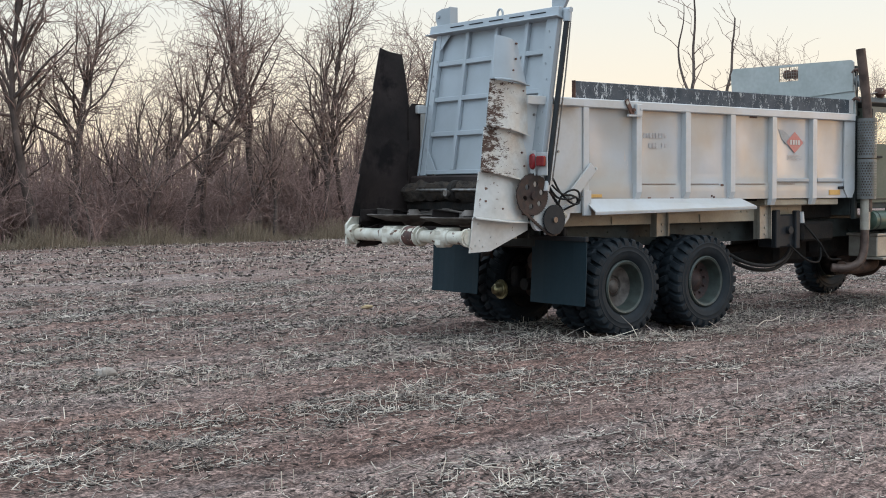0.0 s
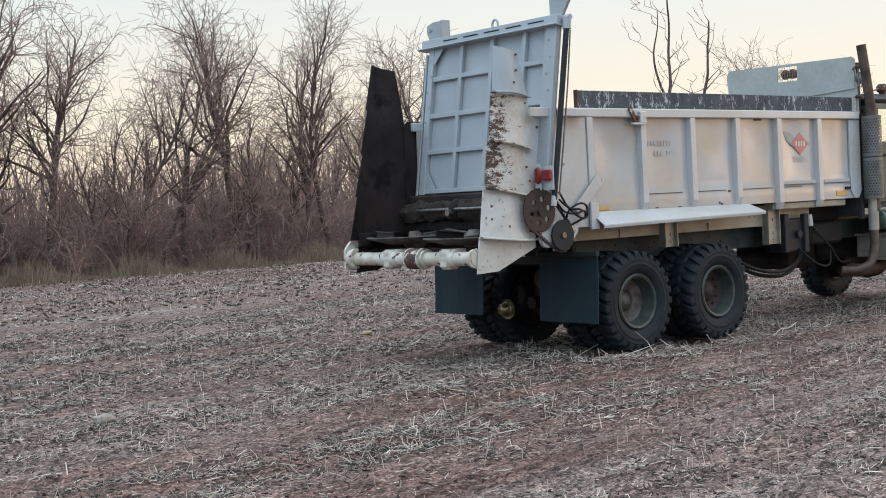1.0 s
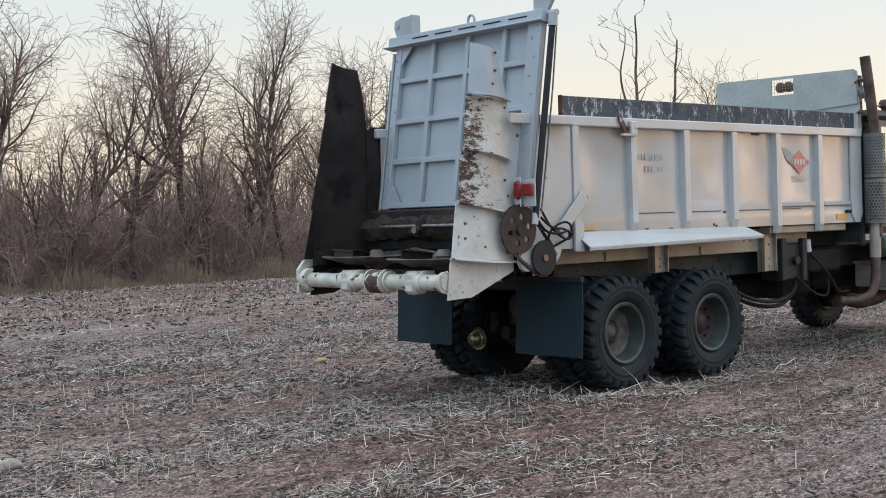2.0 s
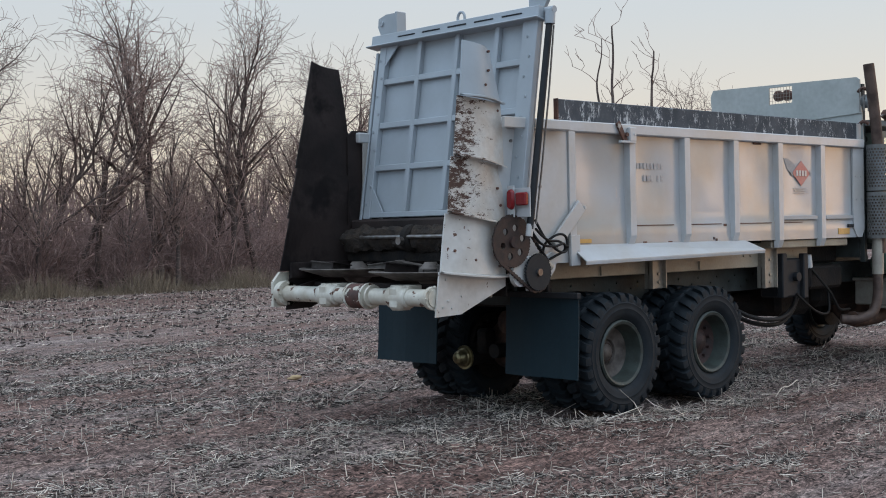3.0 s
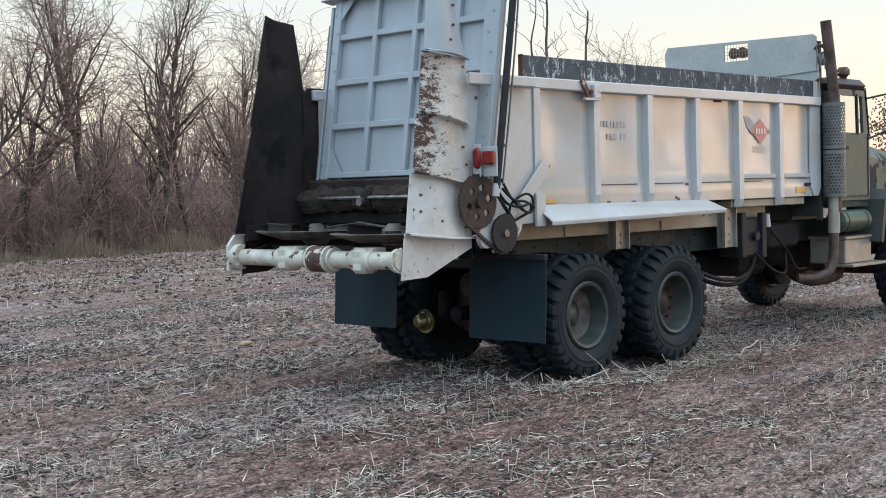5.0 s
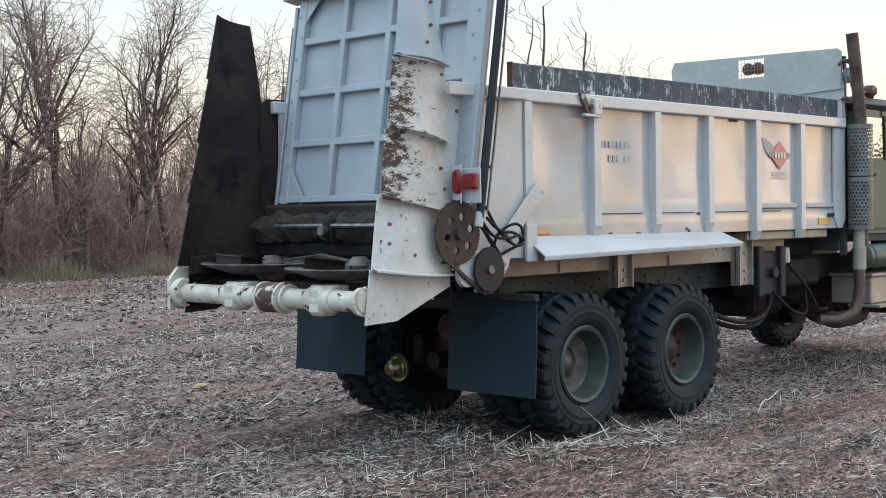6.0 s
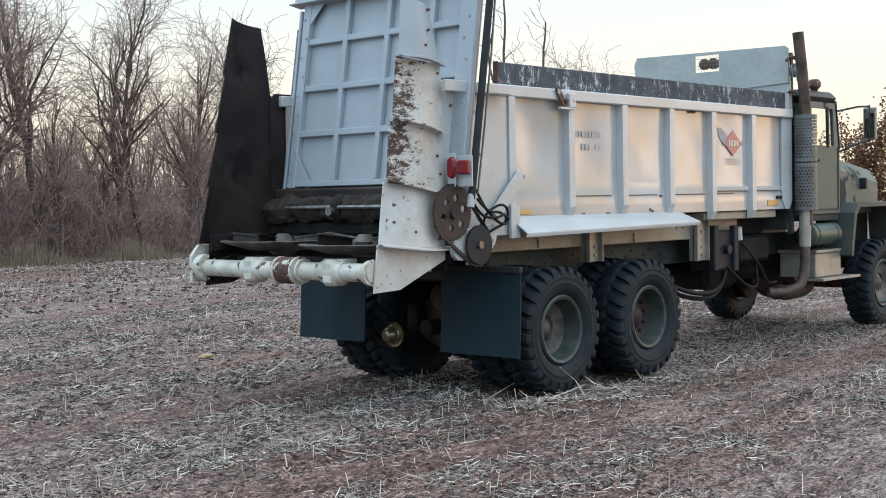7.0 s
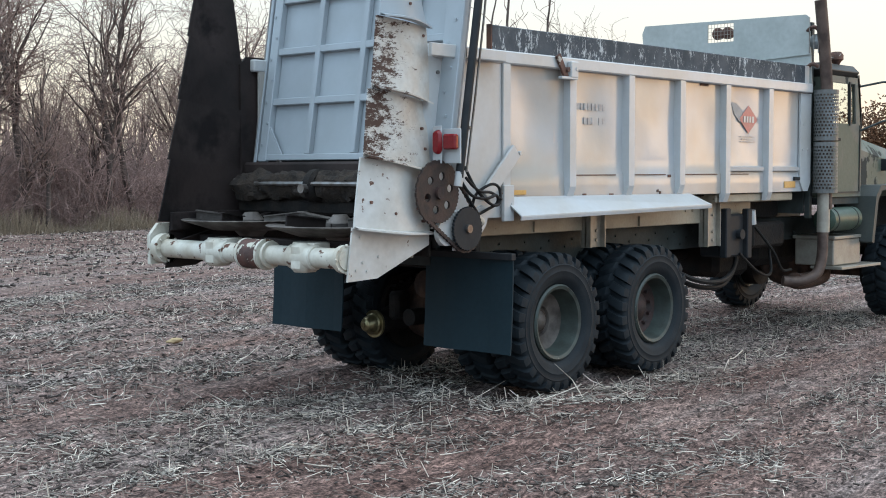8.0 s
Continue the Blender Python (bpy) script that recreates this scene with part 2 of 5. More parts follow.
gp.inputs["Base Color"].default_value, gp.inputs["IOR"].default_value = (0.86, 0.90, 0.86, 1), 1.05
M_MIRROR = bpy.data.materials.new("mirror_glass")
M_MIRROR.use_nodes = True
gp = M_MIRROR.node_tree.nodes["Principled BSDF"]
gp.inputs["Metallic"].default_value, gp.inputs["Roughness"].default_value = 1.0, 0.05


# soil: brown bare strips along the rows, paler trash-covered strips, clods and crumbs
def soil_material():
    m = bpy.data.materials.new("stubble_field_soil")
    m.use_nodes = True
    nt = m.node_tree
    n, l = nt.nodes, nt.links.new
    p = n["Principled BSDF"]
    tc = n.new("ShaderNodeTexCoord")

    def tex(sc, st, det):
        mp = n.new("ShaderNodeMapping")
        mp.inputs["Scale"].default_value = st
        mp.inputs["Rotation"].default_value = (0, 0, radians(-3))
        l(tc.outputs["Object"], mp.inputs[0])
        t = n.new("ShaderNodeTexNoise")
        t.inputs["Scale"].default_value, t.inputs["Detail"].default_value = sc, det
        t.inputs["Roughness"].default_value = 0.65
        l(mp.outputs[0], t.inputs["Vector"])
        return t.outputs[0]

    def ramp(src, stops):
        r = n.new("ShaderNodeValToRGB")
        el = r.color_ramp.elements
        while len(el) < len(stops):
            el.new(0.5)
        for e, (at, c) in zip(el, stops):
            e.position, e.color = at, (*c, 1)
        l(src, r.inputs[0])
        return r.outputs[0]

    strips = ramp(tex(0.55, (0.16, 1.3, 1), 5), [(0.41, (0.158, 0.101, 0.086)), (0.51, (0.199, 0.143, 0.127)), (0.62, (0.226, 0.184, 0.171))])
    # strong crumb contrast also puts the soil's small shadows into its colour
    crumbs = ramp(tex(46, (0.8, 1.1, 1), 6), [(0.36, (0.24, 0.23, 0.23)), (0.50, (0.88, 0.88, 0.88)), (0.63, (2.0, 1.98, 1.95))])
    bits = ramp(tex(13, (0.55, 1.3, 1), 8), [(0.38, (0.42, 0.41, 0.41)), (0.5, (1, 1, 1)), (0.62, (1.55, 1.54, 1.53))])
    c = strips
    trash = ramp(tex(1.5, (0.30, 1.7, 1), 9), [(0.38, (0.68, 0.64, 0.62)), (0.5, (0.95, 0.94, 0.93)), (0.62, (1.14, 1.12, 1.08))])
    for o in (crumbs, bits, trash):
        x = n.new("ShaderNodeMix")
        x.data_type, x.blend_type = 'RGBA', 'MULTIPLY'
        x.inputs[0].default_value = 1.0
        l(c, x.inputs[6])
        l(o, x.inputs[7])
        c = x.outputs[2]
    l(c, p.inputs["Base Color"])
    p.inputs["Roughness"].default_value = 0.95
    p.inputs["Specular IOR Level"].default_value = 0.15
    b = n.new("ShaderNodeBump")
    b.inputs["Strength"].default_value, b.inputs["Distance"].default_value = 0.9, 0.03
    l(tex(22, (0.6, 1.2, 1), 9), b.inputs["Height"])
    l(b.outputs[0], p.inputs["Normal"])
    return m


M_SOIL = soil_material()


# ---------------------------------------------------------------- mesh helpers
def link(name, bm, material, smooth=False):
    me = bpy.data.meshes.new(name)
    bm.normal_update()
    bm.to_mesh(me)
    bm.free()
    me.materials.append(material)
    if smooth:
        me.polygons.foreach_set("use_smooth", [True] * len(me.polygons))
        me.set_sharp_from_angle(angle=radians(38))
    return new(name, me)


def part(name, bm, material, parent, label="", smooth=False):
    ob = link(name, bm, material, smooth)
    ob.parent = parent
    if label:
        tagged(ob, label)
    return ob


def box(bm, lo, hi, bevel=0.0):
    r = bmesh.ops.create_cube(bm, size=1)
    for v in r["verts"]:
        v.co = Vector([lo[i] + (v.co[i] + 0.5) * (hi[i] - lo[i]) for i in range(3)])
    if bevel:
        es = list({e for v in r["verts"] for e in v.link_edges})
        bmesh.ops.bevel(bm, geom=es, offset=bevel, segments=1, affect='EDGES')
    return bm


def boxed(lo, hi, bevel=0.006):
    return box(bmesh.new(), lo, hi, bevel)


def beam(bm, a, b, w, h, up=(0, 0, 1), bevel=0.0):
    """A bar of section w (sideways) x h (along up) from a to b."""
    a, b, up = Vector(a), Vector(b), Vector(up)
    d = (b - a).normalized()
    s = d.cross(up).normalized() * w / 2
    u = s.cross(d).normalized() * h / 2
    vs = [bm.verts.new(q + i * s + j * u) for q in (a, b) for i, j in ((-1, -1), (1, -1), (1, 1), (-1, 1))]
    fs = [(0, 1, 2, 3), (7, 6, 5, 4), (0, 4, 5, 1), (1, 5, 6, 2), (2, 6, 7, 3), (3, 7, 4, 0)]
    made = [bm.faces.new([vs[i] for i in f]) for f in fs]
    if bevel:
        bmesh.ops.bevel(bm, geom=list({e for f in made for e in f.edges}), offset=bevel, segments=1, affect='EDGES')
    return bm


def tube(bm, pts, r, seg=10, caps=True):
    """A round tube along points; r is one radius or one for each point."""
    pts = [Vector(p) for p in pts]
    rs = r if isinstance(r, (list, tuple)) else [r] * len(pts)
    rings, ref = [], None
    for i, p in enumerate(pts):
        d = (pts[min(i + 1, len(pts) - 1)] - pts[max(i - 1, 0)]).normalized()
        if ref is None:
            ref = d.orthogonal().normalized()
        ref = (ref - d * ref.dot(d)).normalized()
        o = d.cross(ref)
        rings.append([bm.verts.new(p + rs[i] * (math.cos(k * math.tau / seg) * ref + math.sin(k * math.tau / seg) * o)) for k in range(seg)])
    for a, b in zip(rings, rings[1:]):
        for k in range(seg):
            bm.faces.new((a[k], a[(k + 1) % seg], b[(k + 1) % seg], b[k]))
    if caps:
        bm.faces.new(list(reversed(rings[0])))
        bm.faces.new(rings[-1])
    return bm


def curve_pts(ctrl, n=8):
    """Catmull-Rom through the control points."""
    c = [Vector(p) for p in ctrl]
    c = [c[0] * 2 - c[1]] + c + [c[-1] * 2 - c[-2]]
    out = []
    for i in range(1, len(c) - 2):
        for k in range(n):
            t = k / n
            p0, p1, p2, p3 = c[i - 1:i + 3]
            out.append(0.5 * ((2 * p1) + (p2 - p0) * t + (2 * p0 - 5 * p1 + 4 * p2 - p3) * t * t + (3 * p1 - p0 - 3 * p2 + p3) * t ** 3))
    return out + [c[-2]]


def plate(poly, thick, axis):
    """A flat plate: outline in the two other axes, extruded both ways along axis ('x', 'y' or 'z') about at."""
    bm = bmesh.new()
    return plate_in(bm, poly, thick, axis)


def plate_in(bm, poly, thick, axis, bevel=0.0):
    vs = [bm.verts.new(p) for p in poly]
    f = bm.faces.new(vs)
    off = Vector([thick if axis == a else 0 for a in "xyz"])
    ext = bmesh.ops.extrude_face_region(bm, geom=[f])
    for v in ext["geom"]:
        if isinstance(v, bmesh.types.BMVert):
            v.co += off
    bmesh.ops.recalc_face_normals(bm, faces=bm.faces)
    return bm


def lathe(bm, profile, seg=48, axis="y"):
    """Revolve (radius, along) pairs about the axis."""
    rings = []
    for r, a in profile:
        ring = []
        for k in range(seg):
            c, s = r * math.cos(k * math.tau / seg), r * math.sin(k * math.tau / seg)
            ring.append(bm.verts.new({"y": (c, a, s), "x": (a, c, s), "z": (c, s, a)}[axis]))
        rings.append(ring)
    for a, b in zip(rings, rings[1:]):
        for k in range(seg):
            bm.faces.new((a[k], a[(k + 1) % seg], b[(k + 1) % seg], b[k]))
    bmesh.ops.recalc_face_normals(bm, faces=bm.faces)
    return bm


def holed_disc(outer, holes, thick, y0):
    """A disc in the xz plane with holes: loops of (x, z), extruded along y."""
    bm = bmesh.new()
    es = []
    for loop in [outer] + holes:
        vs = [bm.verts.new((x, y0, z)) for x, z in loop]
        es += [bm.edges.new((vs[i], vs[(i + 1) % len(vs)])) for i in range(len(vs))]
    r = bmesh.ops.triangle_fill(bm, edges=es, use_beauty=True)
    fs = [f for f in r["geom"] if isinstance(f, bmesh.types.BMFace)]
    ext = bmesh.ops.extrude_face_region(bm, geom=fs)
    for v in ext["geom"]:
        if isinstance(v, bmesh.types.BMVert):
            v.co.y += thick
    bmesh.ops.recalc_face_normals(bm, faces=bm.faces)
    return bm


def ring_pts(cx, cz, r, n=16, teeth=0.0):
    return [(cx + (r + (teeth if k % 2 else 0)) * math.cos(k * math.tau / n), cz + (r + (teeth if k % 2 else 0)) * math.sin(k * math.tau / n)) for k in range(n)]


def cloud(name, segs, sides, material, kind="", smooth=False):
    """One mesh of many thin tapered prisms from arrays a, b (n x 3) and radii ra, rb."""
    a, b, ra, rb = segs
    n = len(a)
    d = b - a
    d /= np.maximum(np.linalg.norm(d, axis=1, keepdims=True), 1e-6)
    ref = np.where(np.abs(d[:, 2:3]) < 0.9, np.array([[0, 0, 1.0]]), np.array([[1.0, 0, 0]]))
    s = np.cross(d, ref)
    s /= np.linalg.norm(s, axis=1, keepdims=True)
    u = np.cross(s, d)
    vs = np.zeros((n, 2, sides, 3))
    for k in range(sides):
        w = math.cos(k * math.tau / sides) * s + math.sin(k * math.tau / sides) * u
        vs[:, 0, k] = a + w * ra[:, None]
        vs[:, 1, k] = b + w * rb[:, None]
    base = np.arange(n)[:, None, None] * 2 * sides
    k = np.arange(sides)
    q = np.stack([k, (k + 1) % sides, (k + 1) % sides + sides, k + sides], -1)
    faces = (base + q[None]).reshape(-1, 4)
    me = bpy.data.meshes.new(name)
    me.vertices.add(n * 2 * sides)
    me.vertices.foreach_set("co", vs.reshape(-1))
    me.loops.add(faces.size)
    me.loops.foreach_set("vertex_index", faces.reshape(-1).astype(np.int32))
    me.polygons.add(len(faces))
    me.polygons.foreach_set("loop_start", np.arange(0, faces.size, 4, dtype=np.int32))
    me.update(calc_edges=True)
    me.materials.append(material)
    ob = new(name, me)
    return ob


# ---------------------------------------------------------------- ground
rng = np.random.default_rng(7)


def ground_height(x, y):
    """Gentle ridges along the rows and broad unevenness."""
    h = 0.012 * np.sin(y * 8.2 + 0.6 * np.sin(x * 0.7)) + 0.010 * np.sin(x * 1.7 + y * 2.3) + 0.012 * np.sin(x * 0.53 - y * 1.1 + 2)
    h += 0.010 * np.sin(x * 5.1 + 1.3 * np.sin(y * 3.7)) * np.sin(y * 4.4 + 1.1 * np.sin(x * 2.9))
    near = np.exp(-(np.hypot(x - 1, y) / 60) ** 2)
    return (h - 0.02) * near


def axis_steps(lo, hi, fine):
    mid = np.arange(lo, hi, fine)
    out = [0.0]
    step = fine
    while out[-1] < 900:
        step *= 1.18
        out.append(out[-1] + step)
    out = np.array(out[1:])
    return np.concatenate([lo - out[::-1], mid, mid[-1] + out])


gx, gy = axis_steps(-8, 9, 0.055), axis_steps(-7.5, 5, 0.045)
GX, GY = np.meshgrid(gx, gy, indexing="ij")
GZ = ground_height(GX, GY)
clod = np.where((np.abs(GX) < 12) & (np.abs(GY) < 10), 1.0, 0.0)
GZ += clod * rng.normal(0, 0.008, GX.shape)
# ruts of the trucks's tyres
for rut in (-0.82, 1.28):
    GZ -= 0.03 * np.exp(-((GY - rut) / 0.24) ** 2) * (GX < 1.6) * (GX > -0.5)
nx, ny = GX.shape
idx = np.arange(nx * ny).reshape(nx, ny)
quads = np.stack([idx[:-1, :-1], idx[1:, :-1], idx[1:, 1:], idx[:-1, 1:]], -1).reshape(-1, 4)
gme = bpy.data.meshes.new("ground")
gme.vertices.add(nx * ny)
gme.vertices.foreach_set("co", np.stack([GX, GY, GZ], -1).reshape(-1))
gme.loops.add(quads.size)
gme.loops.foreach_set("vertex_index", quads.reshape(-1).astype(np.int32))
gme.polygons.add(len(quads))
gme.polygons.foreach_set("loop_start", np.arange(0, quads.size, 4, dtype=np.int32))
gme.polygons.foreach_set("use_smooth", np.ones(len(quads), dtype=bool))
gme.update(calc_edges=True)
gme.materials.append(M_SOIL)
tagged(new("ground", gme), "bare brown field soil with strips of crop residue", "field", kind="structure")


# ---------------------------------------------------------------- the truck
truck = tagged(new("spreader_truck"), "white manure spreader body on an olive army truck in a field", "truck")

WHEEL_R = 0.545


def tyre_mesh(width):
    """One closed skin: bead, bulged wall, shoulder and a tread of staggered blocks with deep grooves."""
    bm = bmesh.new()
    w = width / 2
    # across the tread: (along, radius of the groove floor, how far a block stands out here)
    across = [(-0.62, 0.285, 0), (-0.92, 0.335, 0), (-0.99, 0.368, 0.004), (-1.02, 0.395, 0), (-1.04, 0.402, 0), (-1.02, 0.410, 0), (-1.015, 0.440, 0), (-1.035, 0.452, 0), (-1.005, 0.459, 0), (-0.985, 0.472, 0.45), (-0.93, 0.492, 0.9), (-0.80, 0.505, 1), (-0.42, 0.508, 1),
              (-0.12, 0.508, 1), (-0.04, 0.508, 0.35), (0.04, 0.508, 0.35), (0.12, 0.508, 1), (0.42, 0.508, 1), (0.80, 0.505, 1), (0.93, 0.492, 0.9), (0.985, 0.472, 0.45), (1.005, 0.459, 0), (1.035, 0.452, 0), (1.015, 0.440, 0),
              (1.02, 0.410, 0), (1.04, 0.402, 0), (1.02, 0.395, 0), (0.99, 0.368, 0.004), (0.92, 0.335, 0), (0.62, 0.285, 0)]
    n, proud = 27, WHEEL_R - 0.508
    steps = []
    for k in range(n):
        steps += [(k + 0.02, 1), (k + 0.30, 1), (k + 0.36, 0), (k + 0.52, 0.0), (k + 0.58, 1), (k + 0.62, 1), (k + 0.90, 1), (k + 0.96, 0)]
    rings = []
    for a, _ in steps:
        ring = []
        for al, r, out in across:
            ph = (a + (0.5 if al > 0 else 0.0)) % 1.0
            block_ = 1.0 if ph < 0.60 else 0.0
            rr = r + proud * out * block_
            side_out = 1 + (0.045 * block_ if 0.46 < r < 0.50 else 0)
            an = (a + 0.55 * min(abs(al), 0.93)) * math.tau / n
            ring.append(bm.verts.new((rr * math.cos(an), al * w * side_out, rr * math.sin(an))))
        rings.append(ring)
    for i, a in enumerate(rings):
        b = rings[(i + 1) % len(rings)]
        for k in range(len(across) - 1):
            bm.faces.new((a[k], a[k + 1], b[k + 1], b[k]))
    bmesh.ops.recalc_face_normals(bm, faces=bm.faces)
    for e in bm.edges:
        e.smooth = e.calc_face_angle(0.0) < 0.6
    return bm


def wheel(x, y, outward, z=WHEEL_R - 0.015, width=0.30, dish=0.14, hub=None, spin=0.0):
    """outward: -1 towards -y. dish: how deep the disc lies behind the rim's edge."""
    o = outward
    w = width / 2
    bm = bmesh.new()
    lathe(bm, [(0.292, o * w * 0.60), (0.300, o * w * 0.80), (0.286, o * w * 0.90), (0.262, o * w * 0.84), (0.250, o * w * 0.60),
               (0.243, o * (w - dish * 0.7)), (0.225, o * (w - dish))], 48)
    lathe(bm, [(0.292, -o * w * 0.60), (0.300, -o * w * 0.80), (0.286, -o * w * 0.90), (0.262, -o * w * 0.84), (0.248, o * 0.0), (0.243, o * (w - dish * 0.7))], 48)
    rim = part("wheel", bm, M_RIM, truck, "olive steel disc wheel with lug tyre", smooth=True)
    rim.location, rim.rotation_euler = (x, y, z), (0, spin, 0)
    part("tyre", tyre_mesh(width), M_RUBBER, rim, "black rubber lug tyre, dusty", smooth=True)
    bm = lathe(bmesh.new(), [(0.226, o * (w - dish)), (0.16, o * (w - dish - 0.03)), (0.12, o * (w - dish - 0.04)), (0.105, o * (w - dish - 0.08))], 40)
    part("wheel_disc", bm, hub or M_DISC, rim, "inner disc of the wheel", smooth=True)
    bm = bmesh.new()
    deep = w - dish - (0.05 if hub is None else 0.0)
    lathe(bm, [(0.0, o * (deep + 0.035)), (0.05, o * (deep + 0.03)), (0.085, o * (deep + 0.005)), (0.125, o * (deep - 0.02))], 24)
    if hub:
        for k in range(10):
            a = k * math.tau / 10
            c, s = 0.165 * math.cos(a), 0.165 * math.sin(a)
            part("wheel_nut", tube(bmesh.new(), [(c, o * (w - dish - 0.04), s), (c, o * (w - dish + 0.002), s)], 0.014, 6), hub, rim)
    part("hub", bm, hub or M_DISC, rim, "wheel hub", smooth=True)
    bm = bmesh.new()
    c, s = 0.195 * math.cos(2.75), 0.195 * math.sin(2.75)
    tube(bm, [(c, o * (w - dish - 0.01), s), (c, o * (w - dish + 0.004), s)], 0.028, 14)
    part("hand_hole", bm, M_BLACK, rim, smooth=True)
    return rim


for ax, hubm in ((0.0, None), (1.37, M_HUB)):
    for sd in (-1, 1):
        wheel(ax, sd * 1.00, sd, hub=hubm, spin=0.3 * ax, width=0.32, dish=0.17)
        wheel(ax, sd * 0.62, -sd, spin=0.2, width=0.32)
wheel(6.74, -1.00, -1, dish=0.05, width=0.32)
wheel(6.74, 1.00, 1, dish=0.05, width=0.32)

# frame rails, sills, crossmembers, axles
for sd in (-1, 1):
    bm = bmesh.new()
    box(bm, (-0.75, sd * 0.50 - 0.04, 0.95), (7.3, sd * 0.50 + 0.04, 1.20), 0.006)
    for i in range(38):
        bx = -0.55 + i * 0.11
        tube(bm, [(bx, sd * 0.54, 1.00 + 0.06 * (i % 3)), (bx, sd * 0.552, 1.00 + 0.06 * (i % 3))], 0.011, 6)
    part("frame_rail", bm, M_OLIVE, truck, "dark olive chassis rail with bolt heads")
    bm = boxed((-0.9, sd * 0.70 - 0.05, 1.205), (3.75, sd * 0.70 + 0.05, 1.46))
    for bx in (0.17, 1.70):
        box(bm, (bx, sd * 0.755 - 0.012, 1.215), (bx + 0.035, sd * 0.755 + 0.012, 1.30))
    for bx in (2.50, 2.62):
        tube(bm, [(bx, sd * 0.75, 1.33), (bx, sd * 0.762, 1.33)], 0.014, 6)
    part("sill", bm, M_TAN, truck, "tan-stained spreader sill beam")
    for px, pw, zb in ((0.84, 0.22, 1.06), (2.76, 0.24, 0.98)):
        bm = boxed((px, sd * 0.79 - 0.008, zb), (px + pw, sd * 0.79 + 0.008, 1.46), 0.003)
        for fx in (px, px + pw - 0.014):
            box(bm, (fx, sd * 0.79 - 0.05, zb), (fx + 0.014, sd * 0.79 + 0.05, 1.46))
        for bz in (zb + 0.06, zb + 0.14, zb + 0.30):
            tube(bm, [(px + pw * 0.62, sd * 0.798, bz), (px + pw * 0.62, sd * 0.812, bz)], 0.015, 6)
        part("mounting_bracket", bm, M_ALU, truck, "pale steel mounting bracket with bolts")
for i, cx in enumerate((-0.7, 0.68, 2.4, 3.9)):
    part("crossmember", boxed((cx - 0.05, -0.50, 0.98), (cx + 0.05, 0.50, 1.18)), M_OLIVE, truck)
part("underbody_plate", boxed((-1.0, -0.8, 1.462), (3.9, 0.8, 1.482)), M_NEARBLACK, truck, "near-black underside of the spreader floor")
for ax in (0.0, 1.37, 6.74):
    bm = bmesh.new()
    tube(bm, [(ax, -0.95, 0.53), (ax, 0.95, 0.53)], 0.085, 14)
    lathe_pts = [(0.0, -0.34), (0.14, -0.32), (0.25, -0.19), (0.30, 0.0), (0.25, 0.19), (0.14, 0.32), (0.0, 0.34)]
    tmp = lathe(bmesh.new(), lathe_pts, 18)
    bmesh.ops.transform(tmp, matrix=Matrix.Translation((ax, 0.10 if ax < 3 else 0.32, 0.56)), verts=tmp.verts)
    me_tmp = bpy.data.meshes.new("tmp")
    tmp.to_mesh(me_tmp)
    tmp.free()
    bm.from_mesh(me_tmp)
    bpy.data.meshes.remove(me_tmp)
    part("axle", bm, M_DIFF, truck, "rust-brown cast axle housing", smooth=True)
bm = bmesh.new()
tube(bm, [(-0.14, 0.38, 0.50), (-0.43, 0.39, 0.447)], [0.15, 0.085], 16)
box(bm, (-0.44, 0.18, 0.48), (-0.26, 0.30, 0.72), 0.03)
tube(bm, [(-0.44, 0.05, 0.52), (-0.26, 0.05, 0.52)], 0.07, 14)
tube(bm, [(-0.43, 0.39, 0.447), (-0.48, 0.39, 0.447)], 0.105, 16)
part("axle_nose", bm, M_NEARBLACK, truck, "near-black pinion housing", smooth=True)
for by in (-0.12, 0.72):
    bm = tube(bmesh.new(), [(-0.46, by, 0.80), (-0.44, by, 0.80), (-0.28, by, 0.79), (-0.26, by, 0.79)], [0.06, 0.11, 0.11, 0.06], 16)
    part("brake_chamber", bm, M_DIFF, truck, "rusty brake chamber behind the axle", smooth=True)
for wx in (0.0, 1.37):
    for by in (0.42, -0.42):
        part("brake_drum", tube(bmesh.new(), [(wx - 0.02, by, 0.53), (wx - 0.02, by + 0.24 * (1 if by > 0 else -1), 0.53)], 0.33, 24), M_NEARBLACK, truck, smooth=True)
# added near-black plate that stands in for the shade between axle and frame
part("gap_plate", boxed((0.26, -0.45, 0.56), (0.32, 0.45, 1.0), 0.01), M_NEARBLACK, truck)
part("rear_crossmember", boxed((-0.72, -0.9, 0.96), (-0.66, 0.9, 1.20), 0.008), M_NEARBLACK, truck)
bm = lathe(bmesh.new(), [(0.0, -0.80), (0.018, -0.80), (0.022, -0.785), (0.05, -0.775), (0.072, -0.74), (0.078, -0.70), (0.090, -0.69), (0.090, -0.66)], 24, "x")
bmesh.ops.translate(bm, vec=(0.17, 0.39, 0.447), verts=bm.verts)
tube(bm, [(-0.505, 0.39, 0.447), (-0.485, 0.39, 0.447)], 0.115, 20)
part("end_cap", bm, M_BRASS, truck, "round brass-coloured end cap", smooth=True)
for sd in (-1, 1):
    bm = bmesh.new()
    for k in range(7):
        L = 0.95 - k * 0.1
        box(bm, (0.68 - L, sd * 0.40 - 0.04, 0.74 + k * 0.024), (0.68 + L, sd * 0.40 + 0.04, 0.76 + k * 0.024))
    part("leaf_spring", bm, M_NEARBLACK, truck)
    part("suspension_beam", boxed((-0.1, sd * 0.40 - 0.05, 0.60), (1.46, sd * 0.40 + 0.05, 0.70)), M_NEARBLACK, truck)
bm = bmesh.new()
